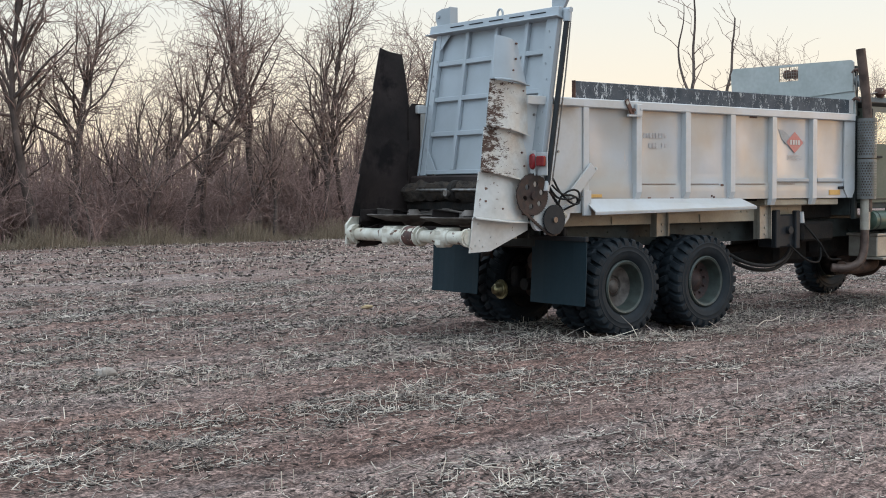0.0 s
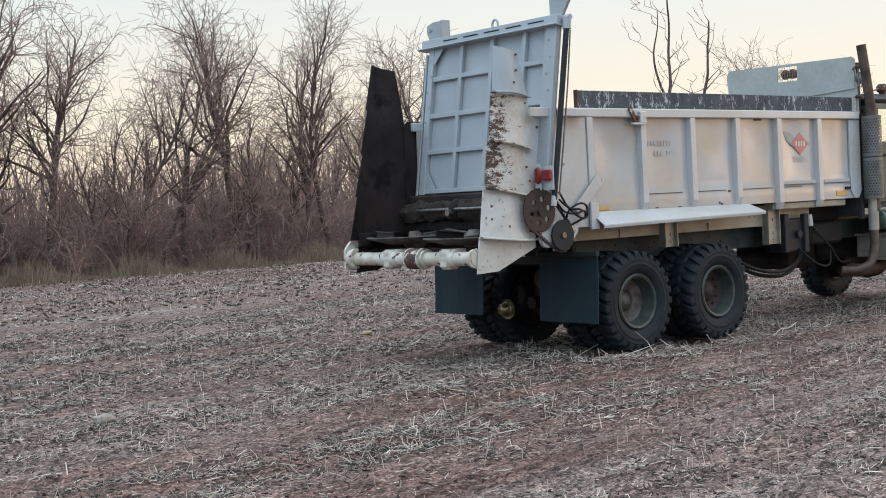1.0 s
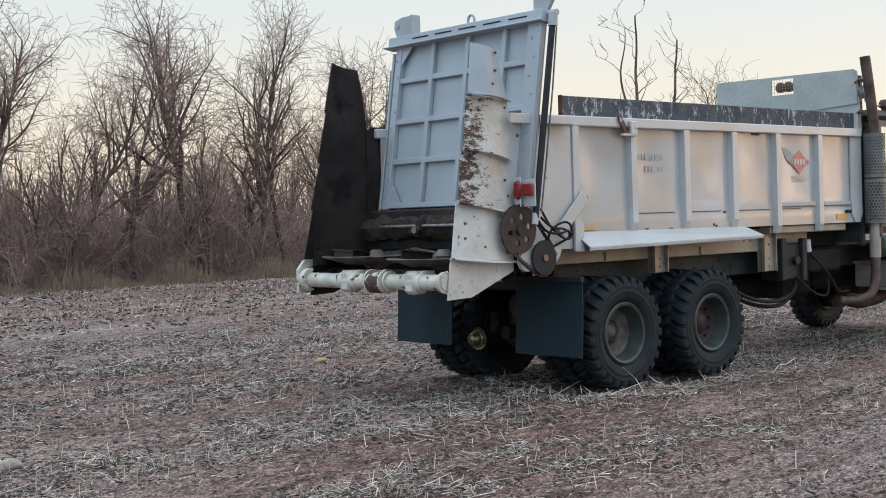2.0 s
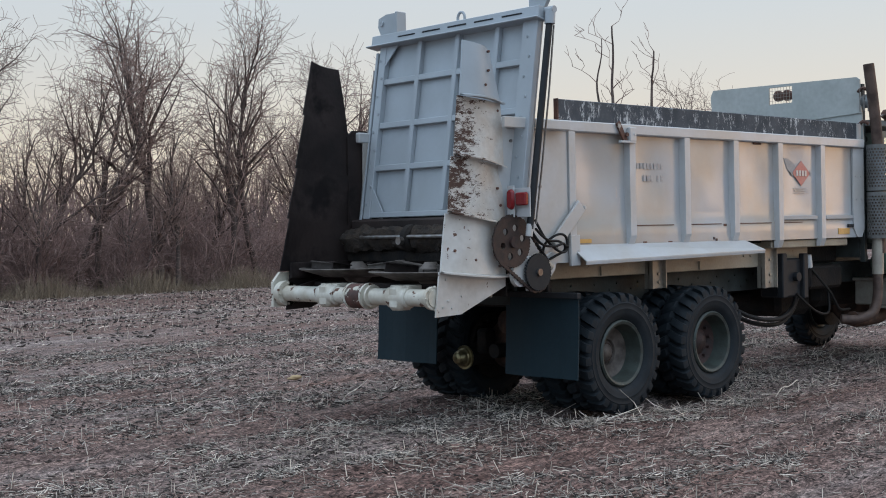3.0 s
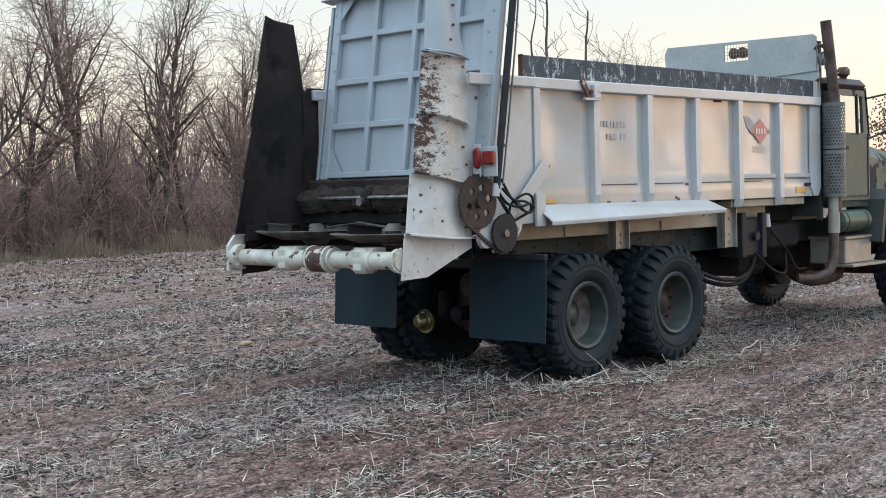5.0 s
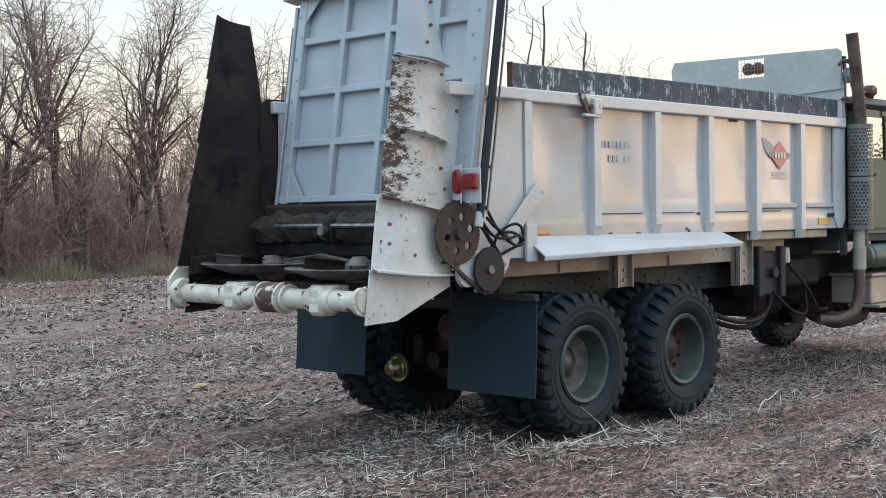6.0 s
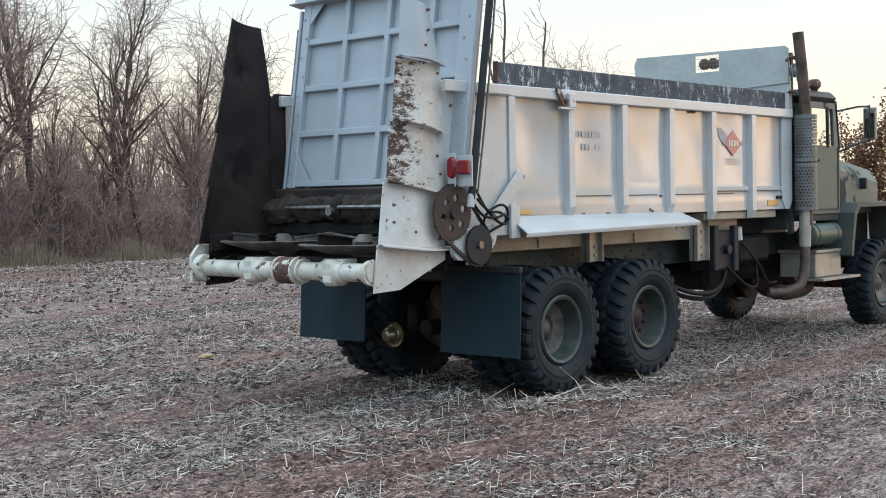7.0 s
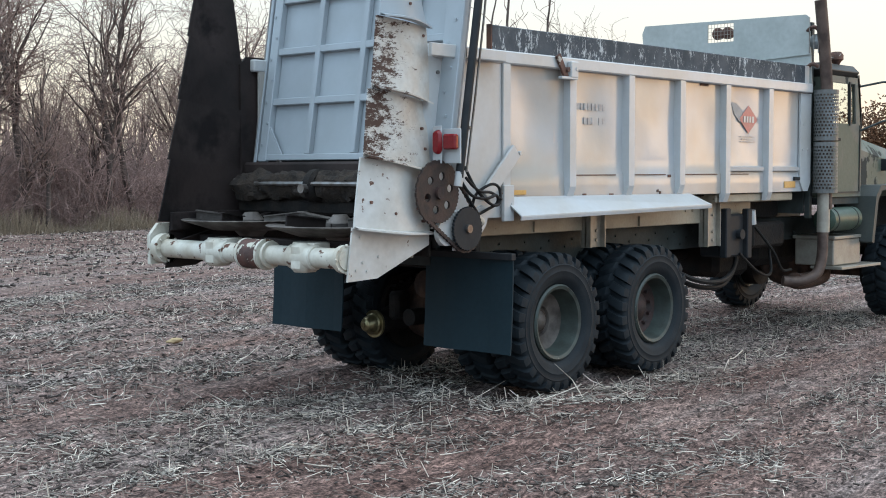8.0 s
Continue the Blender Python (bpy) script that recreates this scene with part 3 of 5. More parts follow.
tube(bm, [(1.36, 0.0, 0.72), (5.0, 0.0, 0.9)], 0.06, 12)
part("drive_shaft", bm, M_NEARBLACK, truck, smooth=True)
part("transfer_case", boxed((3.7, -0.40, 0.60), (4.4, 0.42, 1.10), 0.06), M_NEARBLACK, truck, "near-black transfer case")
part("gearbox", boxed((4.6, -0.35, 0.66), (5.7, 0.35, 1.15), 0.08), M_NEARBLACK, truck)

part("subframe", boxed((3.10, -0.62, 1.205), (4.60, 0.62, 1.46), 0.02), M_NEARBLACK, truck, "near-black subframe")

# mud flaps with hanger bars
for y0, y1, fx in ((-1.29, -0.42, 0.0), (0.49, 1.34, 0.0)):
    bm = bmesh.new()
    nxs, nzs = 8, 8
    top, bot = 1.08, 0.37 if y0 < 0 else 0.40
    grid = [[bm.verts.new((fx - 0.755 - 0.03 * (1 - k / nzs) ** 2 + 0.010 * math.sin(i * 1.1 + y0), y0 + (y1 - y0) * i / nxs, bot + (top - bot) * k / nzs)) for k in range(nzs + 1)] for i in range(nxs + 1)]
    fs = [bm.faces.new((grid[i][k], grid[i + 1][k], grid[i + 1][k + 1], grid[i][k + 1])) for i in range(nxs) for k in range(nzs)]
    ext = bmesh.ops.extrude_face_region(bm, geom=fs)
    for v in ext["geom"]:
        if isinstance(v, bmesh.types.BMVert):
            v.co.x += 0.012
    bmesh.ops.recalc_face_normals(bm, faces=bm.faces)
    fl = part("mud_flap", bm, M_FLAP, truck, "flat black rubber mud flap")
    bm = boxed((fx - 0.79, y0 - 0.01, 1.06), (fx - 0.74, y1 + 0.01, 1.11), 0.004)
    sgn = 1 if y0 > 0 else -1
    beam(bm, (fx - 0.75, sgn * 0.62, 1.085), (-0.68, sgn * 0.62, 1.085), 0.05, 0.05)
    part("hanger_bar", bm, M_BLACK, fl)

# spreader box: side sheets, posts, rims, floor, front wall
Z0, ZT = 1.49, 2.505
SIDE = 0.95
POSTS = (-0.54, 0.30, 1.14, 1.96, 2.77, 3.61)
for sd in (-1, 1):
    bm = bmesh.new()
    ys = sd * SIDE
    # side sheet with a folded step near the bottom, a little dented between the posts
    zs = list(np.linspace(ZT, 1.70, 9))
    xs = [-1.25] + list(np.linspace(-0.5, 4.58, 62))
    rows_ = []
    for x in xs:
        bay = (x + 0.54) / 0.83 % 1.0
        row = []
        for z in zs:
            dent = 0.016 * math.sin(math.pi * bay) ** 2 * math.sin(math.pi * (z - 1.70) / (ZT - 1.70)) * (0.6 + 0.6 * math.sin(x * 2.3 + 1))
            dent += 0.006 * noise.noise(Vector((x * 2.2, z * 2.6, 4.0 * sd)))
            row.append((ys - sd * dent, z))
        row += [(ys + sd * 0.012, 1.672), (ys + sd * (0.012 + 0.003 * noise.noise(Vector((x * 3, 0, 2)))), 1.58), (ys + sd * 0.012, Z0)]
        rows_.append([bm.verts.new((x, y, z)) for y, z in row])
    fs = [bm.faces.new((a[k], b[k], b[k + 1], a[k + 1])) for a, b in zip(rows_, rows_[1:]) for k in range(len(rows_[0]) - 1)]
    ext = bmesh.ops.extrude_face_region(bm, geom=fs)
    for v in ext["geom"]:
        if isinstance(v, bmesh.types.BMVert):
            v.co.y -= sd * 0.02
    bmesh.ops.recalc_face_normals(bm, faces=bm.faces)
    side = part("side_sheet", bm, M_SIDE, truck, "white painted side sheet with rust streaks", smooth=True)
    part("top_rim", boxed((-1.30, sd * 0.97 - 0.045, 2.505), (4.56, sd * 0.97 + 0.045, 2.602), 0.010), M_WHITE, truck, "white box-section top rim")
    for i, px in enumerate(POSTS):
        zb = 1.36 if i == 0 else (1.50 if i < 4 else 1.41)
        bm = bmesh.new()
        wv = 0.105
        y_in, y_out = sd * 0.945, sd * 1.012
        poly = [(px, y_in, 0), (px + 0.010, y_out, 0), (px + wv - 0.010, y_out, 0), (px + wv, y_in, 0)]
        for z in (zb, zb + 0.08, 2.507):
            for q in poly:
                yy = q[1] if z > zb else q[1] - sd * (0.03 if abs(q[1]) > 1.0 else 0)
                bm.verts.new((q[0], yy, z))
        bm.verts.ensure_lookup_table()
        V = bm.verts
        for lvl in (0, 4):
            for k in range(4):
                bm.faces.new((V[lvl + k], V[lvl + (k + 1) % 4], V[lvl + 4 + (k + 1) % 4], V[lvl + 4 + k]))
        bm.faces.new([V[k] for k in (3, 2, 1, 0)])
        bm.faces.new([V[8 + k] for k in range(4)])
        bmesh.ops.recalc_face_normals(bm, faces=bm.faces)
        part("side_post", bm, M_WHITE, truck, "white pressed-steel side post")
    # folded front edge with bolts, its foot cut back
    bm = plate([(4.36, sd * 0.958, 1.60), (4.44, sd * 0.958, 1.49), (4.54, sd * 0.958, 1.49), (4.60, sd * 0.958, 1.58), (4.60, sd * 0.958, 2.50), (4.36, sd * 0.958, 2.50)], sd * 0.02, "y")
    for bz in (1.92, 2.18):
        for bx in (4.42, 4.53):
            tube(bm, [(bx, sd * 0.976, bz), (bx, sd * 0.986, bz)], 0.013, 6)
    part("corner_post", bm, M_WHITE, truck, "white folded corner post")
    # gaps under the sheet's fold, and a ledge in the last bay
    for gx0, gx1 in ((0.43, 1.02), (1.28, 1.80), (2.10, 2.70), (2.95, 3.30)):
        part("seam", box(bmesh.new(), (gx0, sd * 0.964 - 0.004, 1.668), (gx1, sd * 0.964 + 0.004, 1.676)), M_RUST, side, "dark rusty weld seam")
    for gx0, gx1 in ((2.90, 3.58), (3.76, 4.34)):
        part("ledge", box(bmesh.new(), (gx0, sd * 0.965 - 0.022, 1.70), (gx1, sd * 0.965 + 0.022, 1.745), 0.004), M_GATE, side, "grey stiffening ledge")
    for sx, sz, sw in ((1.84, 1.66, 0.05), (1.70, 1.515, 0.03), (1.66, 1.53, 0.03), (0.93, 1.505, 0.06), (0.55, 1.51, 0.05), (2.40, 2.495, 0.14)):
        part("rust_spot", box(bmesh.new(), (sx, sd * (0.964 if sz < 1.7 else 0.955) - 0.004, sz - 0.012), (sx + sw, sd * (0.964 if sz < 1.7 else 0.955) + 0.004, sz + 0.012), 0.002), M_RUST, side, "small dark rust hole")
part("box_floor", boxed((-1.30, -0.93, 1.484), (4.5, 0.93, 1.52), 0.004), M_DARK, truck, "dark stained spreader floor")
part("front_wall", boxed((4.44, -0.92, 1.53), (4.50, 0.92, 2.52), 0.004), M_WHITE, truck)
bm = boxed((2.75, -0.93, 1.40), (4.3, -0.76, 1.482), 0.01)
part("floor_beam", bm, M_TAN, truck)

# worn boards along both top rims
for sd in (-1, 1):
    bm = boxed((-0.60, sd * 0.94 - 0.02, 2.605), (4.57, sd * 0.94 + 0.02, 2.79), 0.006)
    part("side_board", bm, M_BOARD, truck, "black side board with white paint worn through")
    part("board_end", boxed((-0.615, sd * 0.94 - 0.025, 2.605), (-0.602, sd * 0.94 + 0.025, 2.795), 0.002), M_RUST, truck)
    part("board_patch", boxed((4.48, sd * 0.962 - 0.001, 2.61), (4.572, sd * 0.962 + 0.004, 2.785), 0.001), M_WHITE, truck, "bare white end of the side board")

# clevis on the near rim
bm = bmesh.new()
box(bm, (0.26, -1.06, 2.44), (0.36, -1.018, 2.57), 0.008)
box(bm, (0.14, -1.055, 2.425), (0.36, -1.018, 2.447), 0.004)
tube(bm, [(0.33, -1.058, 2.51), (0.33, -1.066, 2.51)], 0.016, 8)
part("rim_clevis", bm, M_WHITE, truck)
bm = bmesh.new()
beam(bm, (0.12, -1.03, 2.61), (0.22, -1.037, 2.44), 0.05, 0.02, (0, 1, 0))
tube(bm, [(0.22, -1.065, 2.50), (0.22, -1.015, 2.50)], 0.02, 8)
part("clevis_hook", bm, M_RUST, truck, "rusty hook on the top rim")

# splash shelf below the side, brace and reflectors
bm = bmesh.new()
plate_in(bm, [(-0.50, -0.975, 1.50), (2.20, -0.975, 1.487), (2.31, -1.14, 1.39), (-0.47, -1.14, 1.36)], 0.012, "z")
plate_in(bm, [(-0.47, -1.14, 1.36), (2.31, -1.14, 1.39), (2.31, -1.135, 1.367), (-0.47, -1.135, 1.337)], 0.008, "y")
part("splash_shelf", bm, M_WHITE, truck, "clean white sloping splash shelf")
bm = bmesh.new()
beam(bm, (-0.40, -1.03, 1.86), (-0.76, -1.03, 1.52), 0.025, 0.12, (0, 0, 1), 0.005)
tube(bm, [(-0.36, -1.02, 1.84), (-0.36, -1.046, 1.84)], 0.016, 8)
part("side_brace", bm, M_WHITE, truck)
bm = boxed((-0.56, -1.045, 1.33), (-0.44, -1.016, 1.60), 0.004)
box(bm, (-0.475, -1.05, 1.43), (-0.455, -1.044, 1.47))
part("shelf_bracket", bm, M_WHITE, truck)
part("side_reflector", boxed((4.04, -0.971, 1.53), (4.28, -0.958, 1.595), 0.001), M_AMBER, truck, "amber side reflector, faded")
part("marker_lamp", boxed((4.24, -0.985, 1.605), (4.355, -0.958, 1.64), 0.004), M_BLACK, truck)
part("side_reflector", boxed((-0.37, -0.971, 1.525), (-0.20, -0.958, 1.56), 0.001), M_AMBER, truck, "amber side reflector, faded")

# maker's sign as plain shapes, and two rows of faded lettering as bars
SGY = -0.945
bm = plate([(2.98, SGY, 2.36), (3.08, SGY, 2.35), (3.18, SGY, 2.30), (3.26, SGY, 2.22), (3.16, SGY, 2.17), (3.05, SGY, 2.24)], 0.003, "y")
part("sign_sweep", bm, M_GREYSIGN, truck, "grey swoosh of the painted sign")
bm = plate([(3.32, SGY - 0.004, 2.335), (3.50, SGY - 0.004, 2.20), (3.32, SGY - 0.004, 2.065), (3.14, SGY - 0.004, 2.20)], 0.003, "y")
part("sign_diamond", bm, M_REDSIGN, truck, "red diamond of the painted sign")
for tip, sgn in ((3.105, 1), (3.535, -1)):
    part("sign_tip", plate([(tip, SGY - 0.004, 2.20), (tip + sgn * 0.05, SGY - 0.004, 2.235), (tip + sgn * 0.05, SGY - 0.004, 2.165)], 0.003, "y"), M_GREYSIGN, truck)
for k in range(4):
    x0 = 3.215 + k * 0.055
    part("sign_mark", boxed((x0, SGY - 0.010, 2.17), (x0 + 0.036, SGY - 0.006, 2.23), 0.0), M_WHITE, truck)
for w0, zz in ((0.0, 2.03), (0.02, 2.005), (0.01, 1.98)):
    part("sign_bar", boxed((3.17 + w0, SGY, zz), (3.47, SGY + 0.003, zz + 0.010), 0.0), M_FADED, truck)
for row_z, x0, widths in ((2.20, 0.49, (5, 4, 6, 5, 4, 5, 6, 4, 6)), (2.085, 0.59, (5, 6, 5, 0, 3, 5, 3))):
    x = x0
    for wv in widths:
        if wv:
            part("letter_bar", boxed((x, SGY, row_z), (x + wv * 0.0076, SGY + 0.004, row_z + 0.055), 0.0), M_FADED, truck)
        x += 0.052

# ---- tailgate, leaning forward at its top
gate_pts = ((-1.246, 1.80), (-0.977, 3.48))


def gate_x(z):
    (xa, za), (xb, zb) = gate_pts
    return xa + (xb - xa) * (z - za) / (zb - za)


def gate_bar(bm, ya, za, yb, zb, w, d, off=0.0):
    beam(bm, (gate_x(za) - off, ya, za), (gate_x(zb) - off, yb, zb), w, d, (1, 0, -0.16), 0.005)


GL, GR = 0.90, -1.15
bm = bmesh.new()
v = [(gate_x(1.80), GL, 1.80), (gate_x(1.80), GR, 1.80), (gate_x(3.46), GR, 3.46), (gate_x(3.46), GL, 3.46)]
plate_in(bm, v, 0.012, "x")
gate = part("tailgate", bm, M_GATE, truck, "pale grey ribbed tailgate, raised")
for gy in (0.335, -0.165, -0.665):
    bm = bmesh.new()
    gate_bar(bm, gy, 1.84, gy, 3.42, 0.055, 0.05, 0.025)
    part("vertical_rib", bm, M_GATE, gate)
for gz in (2.255, 2.655, 3.07):
    bm = bmesh.new()
    gate_bar(bm, GL - 0.10, gz, GR + 0.17, gz, 0.055, 0.045, 0.023)
    part("horizontal_rib", bm, M_GATE, gate)
for gy, ww in ((GL - 0.06, 0.09), (GR + 0.085, 0.17)):
    bm = bmesh.new()
    gate_bar(bm, gy, 1.78, gy, 3.44, ww, 0.06, 0.03)
    for k in range(9):
        z = 1.92 + k * 0.17
        tube(bm, [(gate_x(z) - 0.06, gy + 0.02 * (-1) ** k, z), (gate_x(z) - 0.069, gy + 0.02 * (-1) ** k, z)], 0.012, 6)
    part("edge_frame", bm, M_GATE, gate)
bm = bmesh.new()
gate_bar(bm, 1.00, 3.475, GR - 0.02, 3.475, 0.10, 0.10, 0.03)
part("top_beam", bm, M_GATE, gate, "pale grey box-section top beam")
bm = bmesh.new()
gate_bar(bm, 1.03, 3.418, GR - 0.04, 3.418, 0.014, 0.15, 0.05)
part("beam_lip", bm, M_GATE, gate)
bm = bmesh.new()
gate_bar(bm, GL, 1.815, GR, 1.815, 0.05, 0.05, 0.028)
part("bottom_rail", bm, M_GATE, gate)
for k in range(5):
    bm = bmesh.new()
    gate_bar(bm, 0.62 - 0.34 * k, 3.485, 0.38 - 0.34 * k, 3.485, 0.012, 0.006, 0.083)
    part("beam_slot", bm, M_BLACK, gate)
bm = plate([(gate_x(1.84) - 0.05, GL - 0.10, 1.84), (gate_x(1.84) - 0.05, GL - 0.28, 1.84), (gate_x(2.07) - 0.05, GL - 0.10, 2.07)], 0.012, "x")
part("corner_gusset", bm, M_GATE, gate)
bm = plate([(gate_x(3.4) - 0.05, GL - 0.10, 3.41), (gate_x(3.2) - 0.05, GL - 0.10, 3.22), (gate_x(3.4) - 0.05, GL - 0.26, 3.41)], 0.012, "x")
part("corner_gusset", bm, M_GATE, gate)
# lugs and lifting eye on the beam
bm = plate([(-0.99, 0.93, 3.51), (-0.99, 0.70, 3.51), (-0.99, 0.70, 3.73), (-0.99, 0.86, 3.73), (-0.99, 0.97, 3.70), (-0.99, 0.98, 3.62)], 0.03, "x")
box(bm, (-1.02, 0.675, 3.51), (-0.90, 0.70, 3.735), 0.004)
tube(bm, [(-1.005, 0.92, 3.65), (-0.96, 0.92, 3.65)], 0.025, 12)
part("end_lug", bm, M_GATE, gate)
bm = plate([(-0.97, -0.98, 3.51), (-0.97, -1.14, 3.51), (-0.97, -1.30, 3.74), (-0.97, -1.28, 3.80), (-0.97, -0.98, 3.80)], 0.04, "x")
part("end_lug", bm, M_GATE, gate)
bm = bmesh.new()
tube(bm, [(-0.98, -0.16 + 0.045 * math.cos(a), 3.56 + 0.055 * math.sin(a)) for a in np.linspace(-0.5, math.pi + 0.5, 12)], 0.013, 8)
part("lifting_eye", bm, M_GATE, gate, smooth=True)
# gate guide: inner channel at far side, shackles
bm = bmesh.new()
gate_bar(bm, GL + 0.03, 1.72, GL + 0.03, 3.36, 0.03, 0.09, 0.01)
part("guide_channel", bm, M_GATE, gate)
bm = bmesh.new()
tube(bm, [(gate_x(3.2) - 0.04, GL + 0.06, 3.2), (gate_x(2.3) - 0.04, GL + 0.06, 2.3), (gate_x(1.76) - 0.04, GL + 0.05, 1.76)], 0.012, 6)
part("guide_rod", bm, M_STEEL, gate, smooth=True)
for sy in (GL - 0.01, GL - 0.25):
    bm = bmesh.new()
    tube(bm, [(-1.29, sy + 0.03 * math.cos(a), 1.75 + 0.045 * math.sin(a)) for a in np.linspace(0, math.tau, 14)], 0.010, 6)
    part("shackle", bm, M_STEEL, gate, smooth=True)

# rear cheek plates that carry the gate
for sd in (-1, 1):
    cy = sd * 0.975
    bm = plate([(-1.40, cy, 1.36), (-0.54, cy, 1.36), (-0.54, cy, 2.51), (-1.40, cy, 2.51)], 0.02 * sd, "y")
    if sd > 0:
        bm = plate([(-1.40, cy, 1.36), (-0.54, cy, 1.36), (-0.54, cy, 2.62), (-1.34, cy, 2.62), (-1.40, cy, 2.56)], 0.02 * sd, "y")
    part("cheek_plate", bm, M_WHITE if sd < 0 else M_DARK, truck, "white cheek plate with bolts" if sd < 0 else "black-stained cheek plate")
    bm = boxed((-1.10, sd * 1.02 - 0.022, 1.68), (-1.03, sd * 1.02 + 0.022, 2.50), 0.004)
    part("cheek_post", bm, M_WHITE if sd < 0 else M_DARK, truck)
for bx, bz in ((-1.22, 2.12), (-1.18, 2.30), (-1.25, 2.40), (-0.93, 2.36), (-0.9, 2.02), (-1.18, 1.68)):
    part("cheek_bolt", tube(bmesh.new(), [(bx, -0.994, bz), (bx, -1.010, bz)], 0.014, 6), M_STEEL, truck)
bm = boxed((-1.44, -1.115, 2.50), (-1.06, -1.085, 2.59), 0.006)
box(bm, (-1.10, -1.115, 2.505), (-0.62, -1.02, 2.585), 0.006)
part("rim_extension", bm, M_WHITE, truck, "white end bracket of the top rim")

# lift cylinder with rod and hoses
CYL_LO, CYL_HI = Vector((-1.25, -1.20, 1.66)), Vector((-0.985, -1.225, 3.40))
bm = tube(bmesh.new(), [CYL_LO, CYL_HI], 0.030, 14)
cyl = part("lift_cylinder", bm, M_BLACK, truck, "long black hydraulic lift cylinder", smooth=True)
bm = tube(bmesh.new(), [CYL_HI - Vector((0, 0, 0.03)), CYL_HI + Vector((0.01, 0, 0.08))], 0.045, 14)
tube(bm, [(-0.97, -1.27, 3.49), (-0.97, -1.10, 3.49)], 0.03, 10)
part("cylinder_head", bm, M_GATE, cyl, "pale grey cylinder head", smooth=True)
bm = tube(bmesh.new(), [(-0.945, -1.235, 3.36), (-1.02, -1.235, 2.8), (-1.11, -1.225, 2.2), (-1.19, -1.215, 1.70)], 0.009, 6)
part("steel_line", bm, M_STEEL, cyl, smooth=True)
bm = tube(bmesh.new(), [(-1.262, -1.20, 1.60), (-1.245, -1.20, 1.70)], 0.03, 12)
part("rod_eye", bm, M_WHITE, cyl, smooth=True)

# ---- side deflectors at the rear: five lapped sheets each
rear_edge = [(3.20, -1.77), (2.75, -1.84), (2.26, -1.92), (1.80, -2.00), (1.33, -2.09)]
front_edge = [(3.14, -1.47), (2.70, -1.36), (2.19, -1.35), (1.72, -1.36), (1.28, -1.34)]
far_rear = [(3.24, -1.80), (2.75, -1.89), (2.26, -1.99), (1.80, -2.09), (1.33, -2.19)]
far_front = [(3.18, -1.49), (2.60, -1.38), (2.19, -1.36), (1.72, -1.34), (1.28, -1.30)]


def deflector_sheet(sd, i):
    bm = bmesh.new()
    rear_, front_ = (rear_edge, front_edge) if sd < 0 else (far_rear, far_front)
    (za, xa), (zb, xb) = rear_[i], rear_[i + 1]
    (zc, xc), (zd, xd) = front_[i], front_[i + 1]
    nu, nv = 10, 5
    grid = []
    for a in range(nv + 1):
        t = a / nv
        row = []
        for b in range(nu + 1):
            u = b / nu
            x = (xa + (xb - xa) * t) * (1 - u) + (xc + (xd - xc) * t) * u
            z = (za + (zb - za) * t) * (1 - u) + (zc + (zd - zc) * t) * u
            bow = 0.05 * math.sin(math.pi * u) + 0.03 * t + 0.012 * math.sin(5 * u + 3 * i) * math.sin(2.5 * t + i)
            row.append(bm.verts.new((x, sd * (0.985 + bow), z)))
        grid.append(row)
    fs = [bm.faces.new((grid[a][b], grid[a][b + 1], grid[a + 1][b + 1], grid[a + 1][b])) for a in range(nv) for b in range(nu)]
    ext = bmesh.ops.extrude_face_region(bm, geom=fs)
    for v in ext["geom"]:
        if isinstance(v, bmesh.types.BMVert):
            v.co.y -= sd * 0.012
    # turned-out lower lip
    if sd < 0:
        lip = []
        for b in range(nu + 1):
            p = grid[nv][b].co
            dz = 0.014 * math.sin(3.0 * b / nu + i)
            lip.append([bm.verts.new((p.x, p.y, p.z + 0.012 + dz)), bm.verts.new((p.x, p.y + sd * 0.045, p.z + dz)), bm.verts.new((p.x, p.y + sd * 0.045, p.z - 0.012 + dz)), bm.verts.new((p.x, p.y, p.z - 0.004))])
        for p, q in zip(lip, lip[1:]):
            for k in range(3):
                bm.faces.new((p[k], q[k], q[k + 1], p[k + 1]))
    bmesh.ops.recalc_face_normals(bm, faces=bm.faces)
    return bm


# top sheet borrows the greyer gate paint to imitate its shading towards the rear
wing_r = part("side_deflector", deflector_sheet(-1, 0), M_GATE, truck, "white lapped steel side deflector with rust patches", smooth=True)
for i in range(1, 4):
    part("deflector_sheet", deflector_sheet(-1, i), M_WINGRUST if i in (1, 2) else M_WING, wing_r, smooth=True)
for bx, bz in ((-1.55, 2.96), (-1.60, 2.84), (-1.5, 1.45), (-1.75, 1.42), (-1.45, 2.0), (-1.42, 1.86), (-1.95, 1.5), (-1.44, 1.36), (-1.42, 2.64), (-1.52, 3.12)):
    i = min(k for k in range(4) if bz >= rear_edge[k + 1][0] or k == 3)
    t = (rear_edge[i][0] - bz) / (rear_edge[i][0] - rear_edge[i + 1][0])
    xr = rear_edge[i][1] + (rear_edge[i + 1][1] - rear_edge[i][1]) * t
    xf = front_edge[i][1] + (front_edge[i + 1][1] - front_edge[i][1]) * t
    u = (bx - xr) / (xf - xr)
    by = -0.985 - 0.05 * math.sin(math.pi * u) - 0.03 * t
    part("bolt", tube(bmesh.new(), [(bx, by + 0.02, bz), (bx, by - 0.016, bz)], 0.011, 6), M_RUST, wing_r)
# lowest sheets: cut to a point at the tail
for sd, mt in ((-1, M_WING), (1, M_DARK)):
    bm = plate([(-2.09, sd * 0.985, 1.335), (-1.34, sd * 0.985, 1.285), (-1.34, sd * 0.985, 1.19), (-1.86, sd * 0.985, 0.985), (-2.14, sd * 0.985, 0.975)], sd * 0.012, "y")
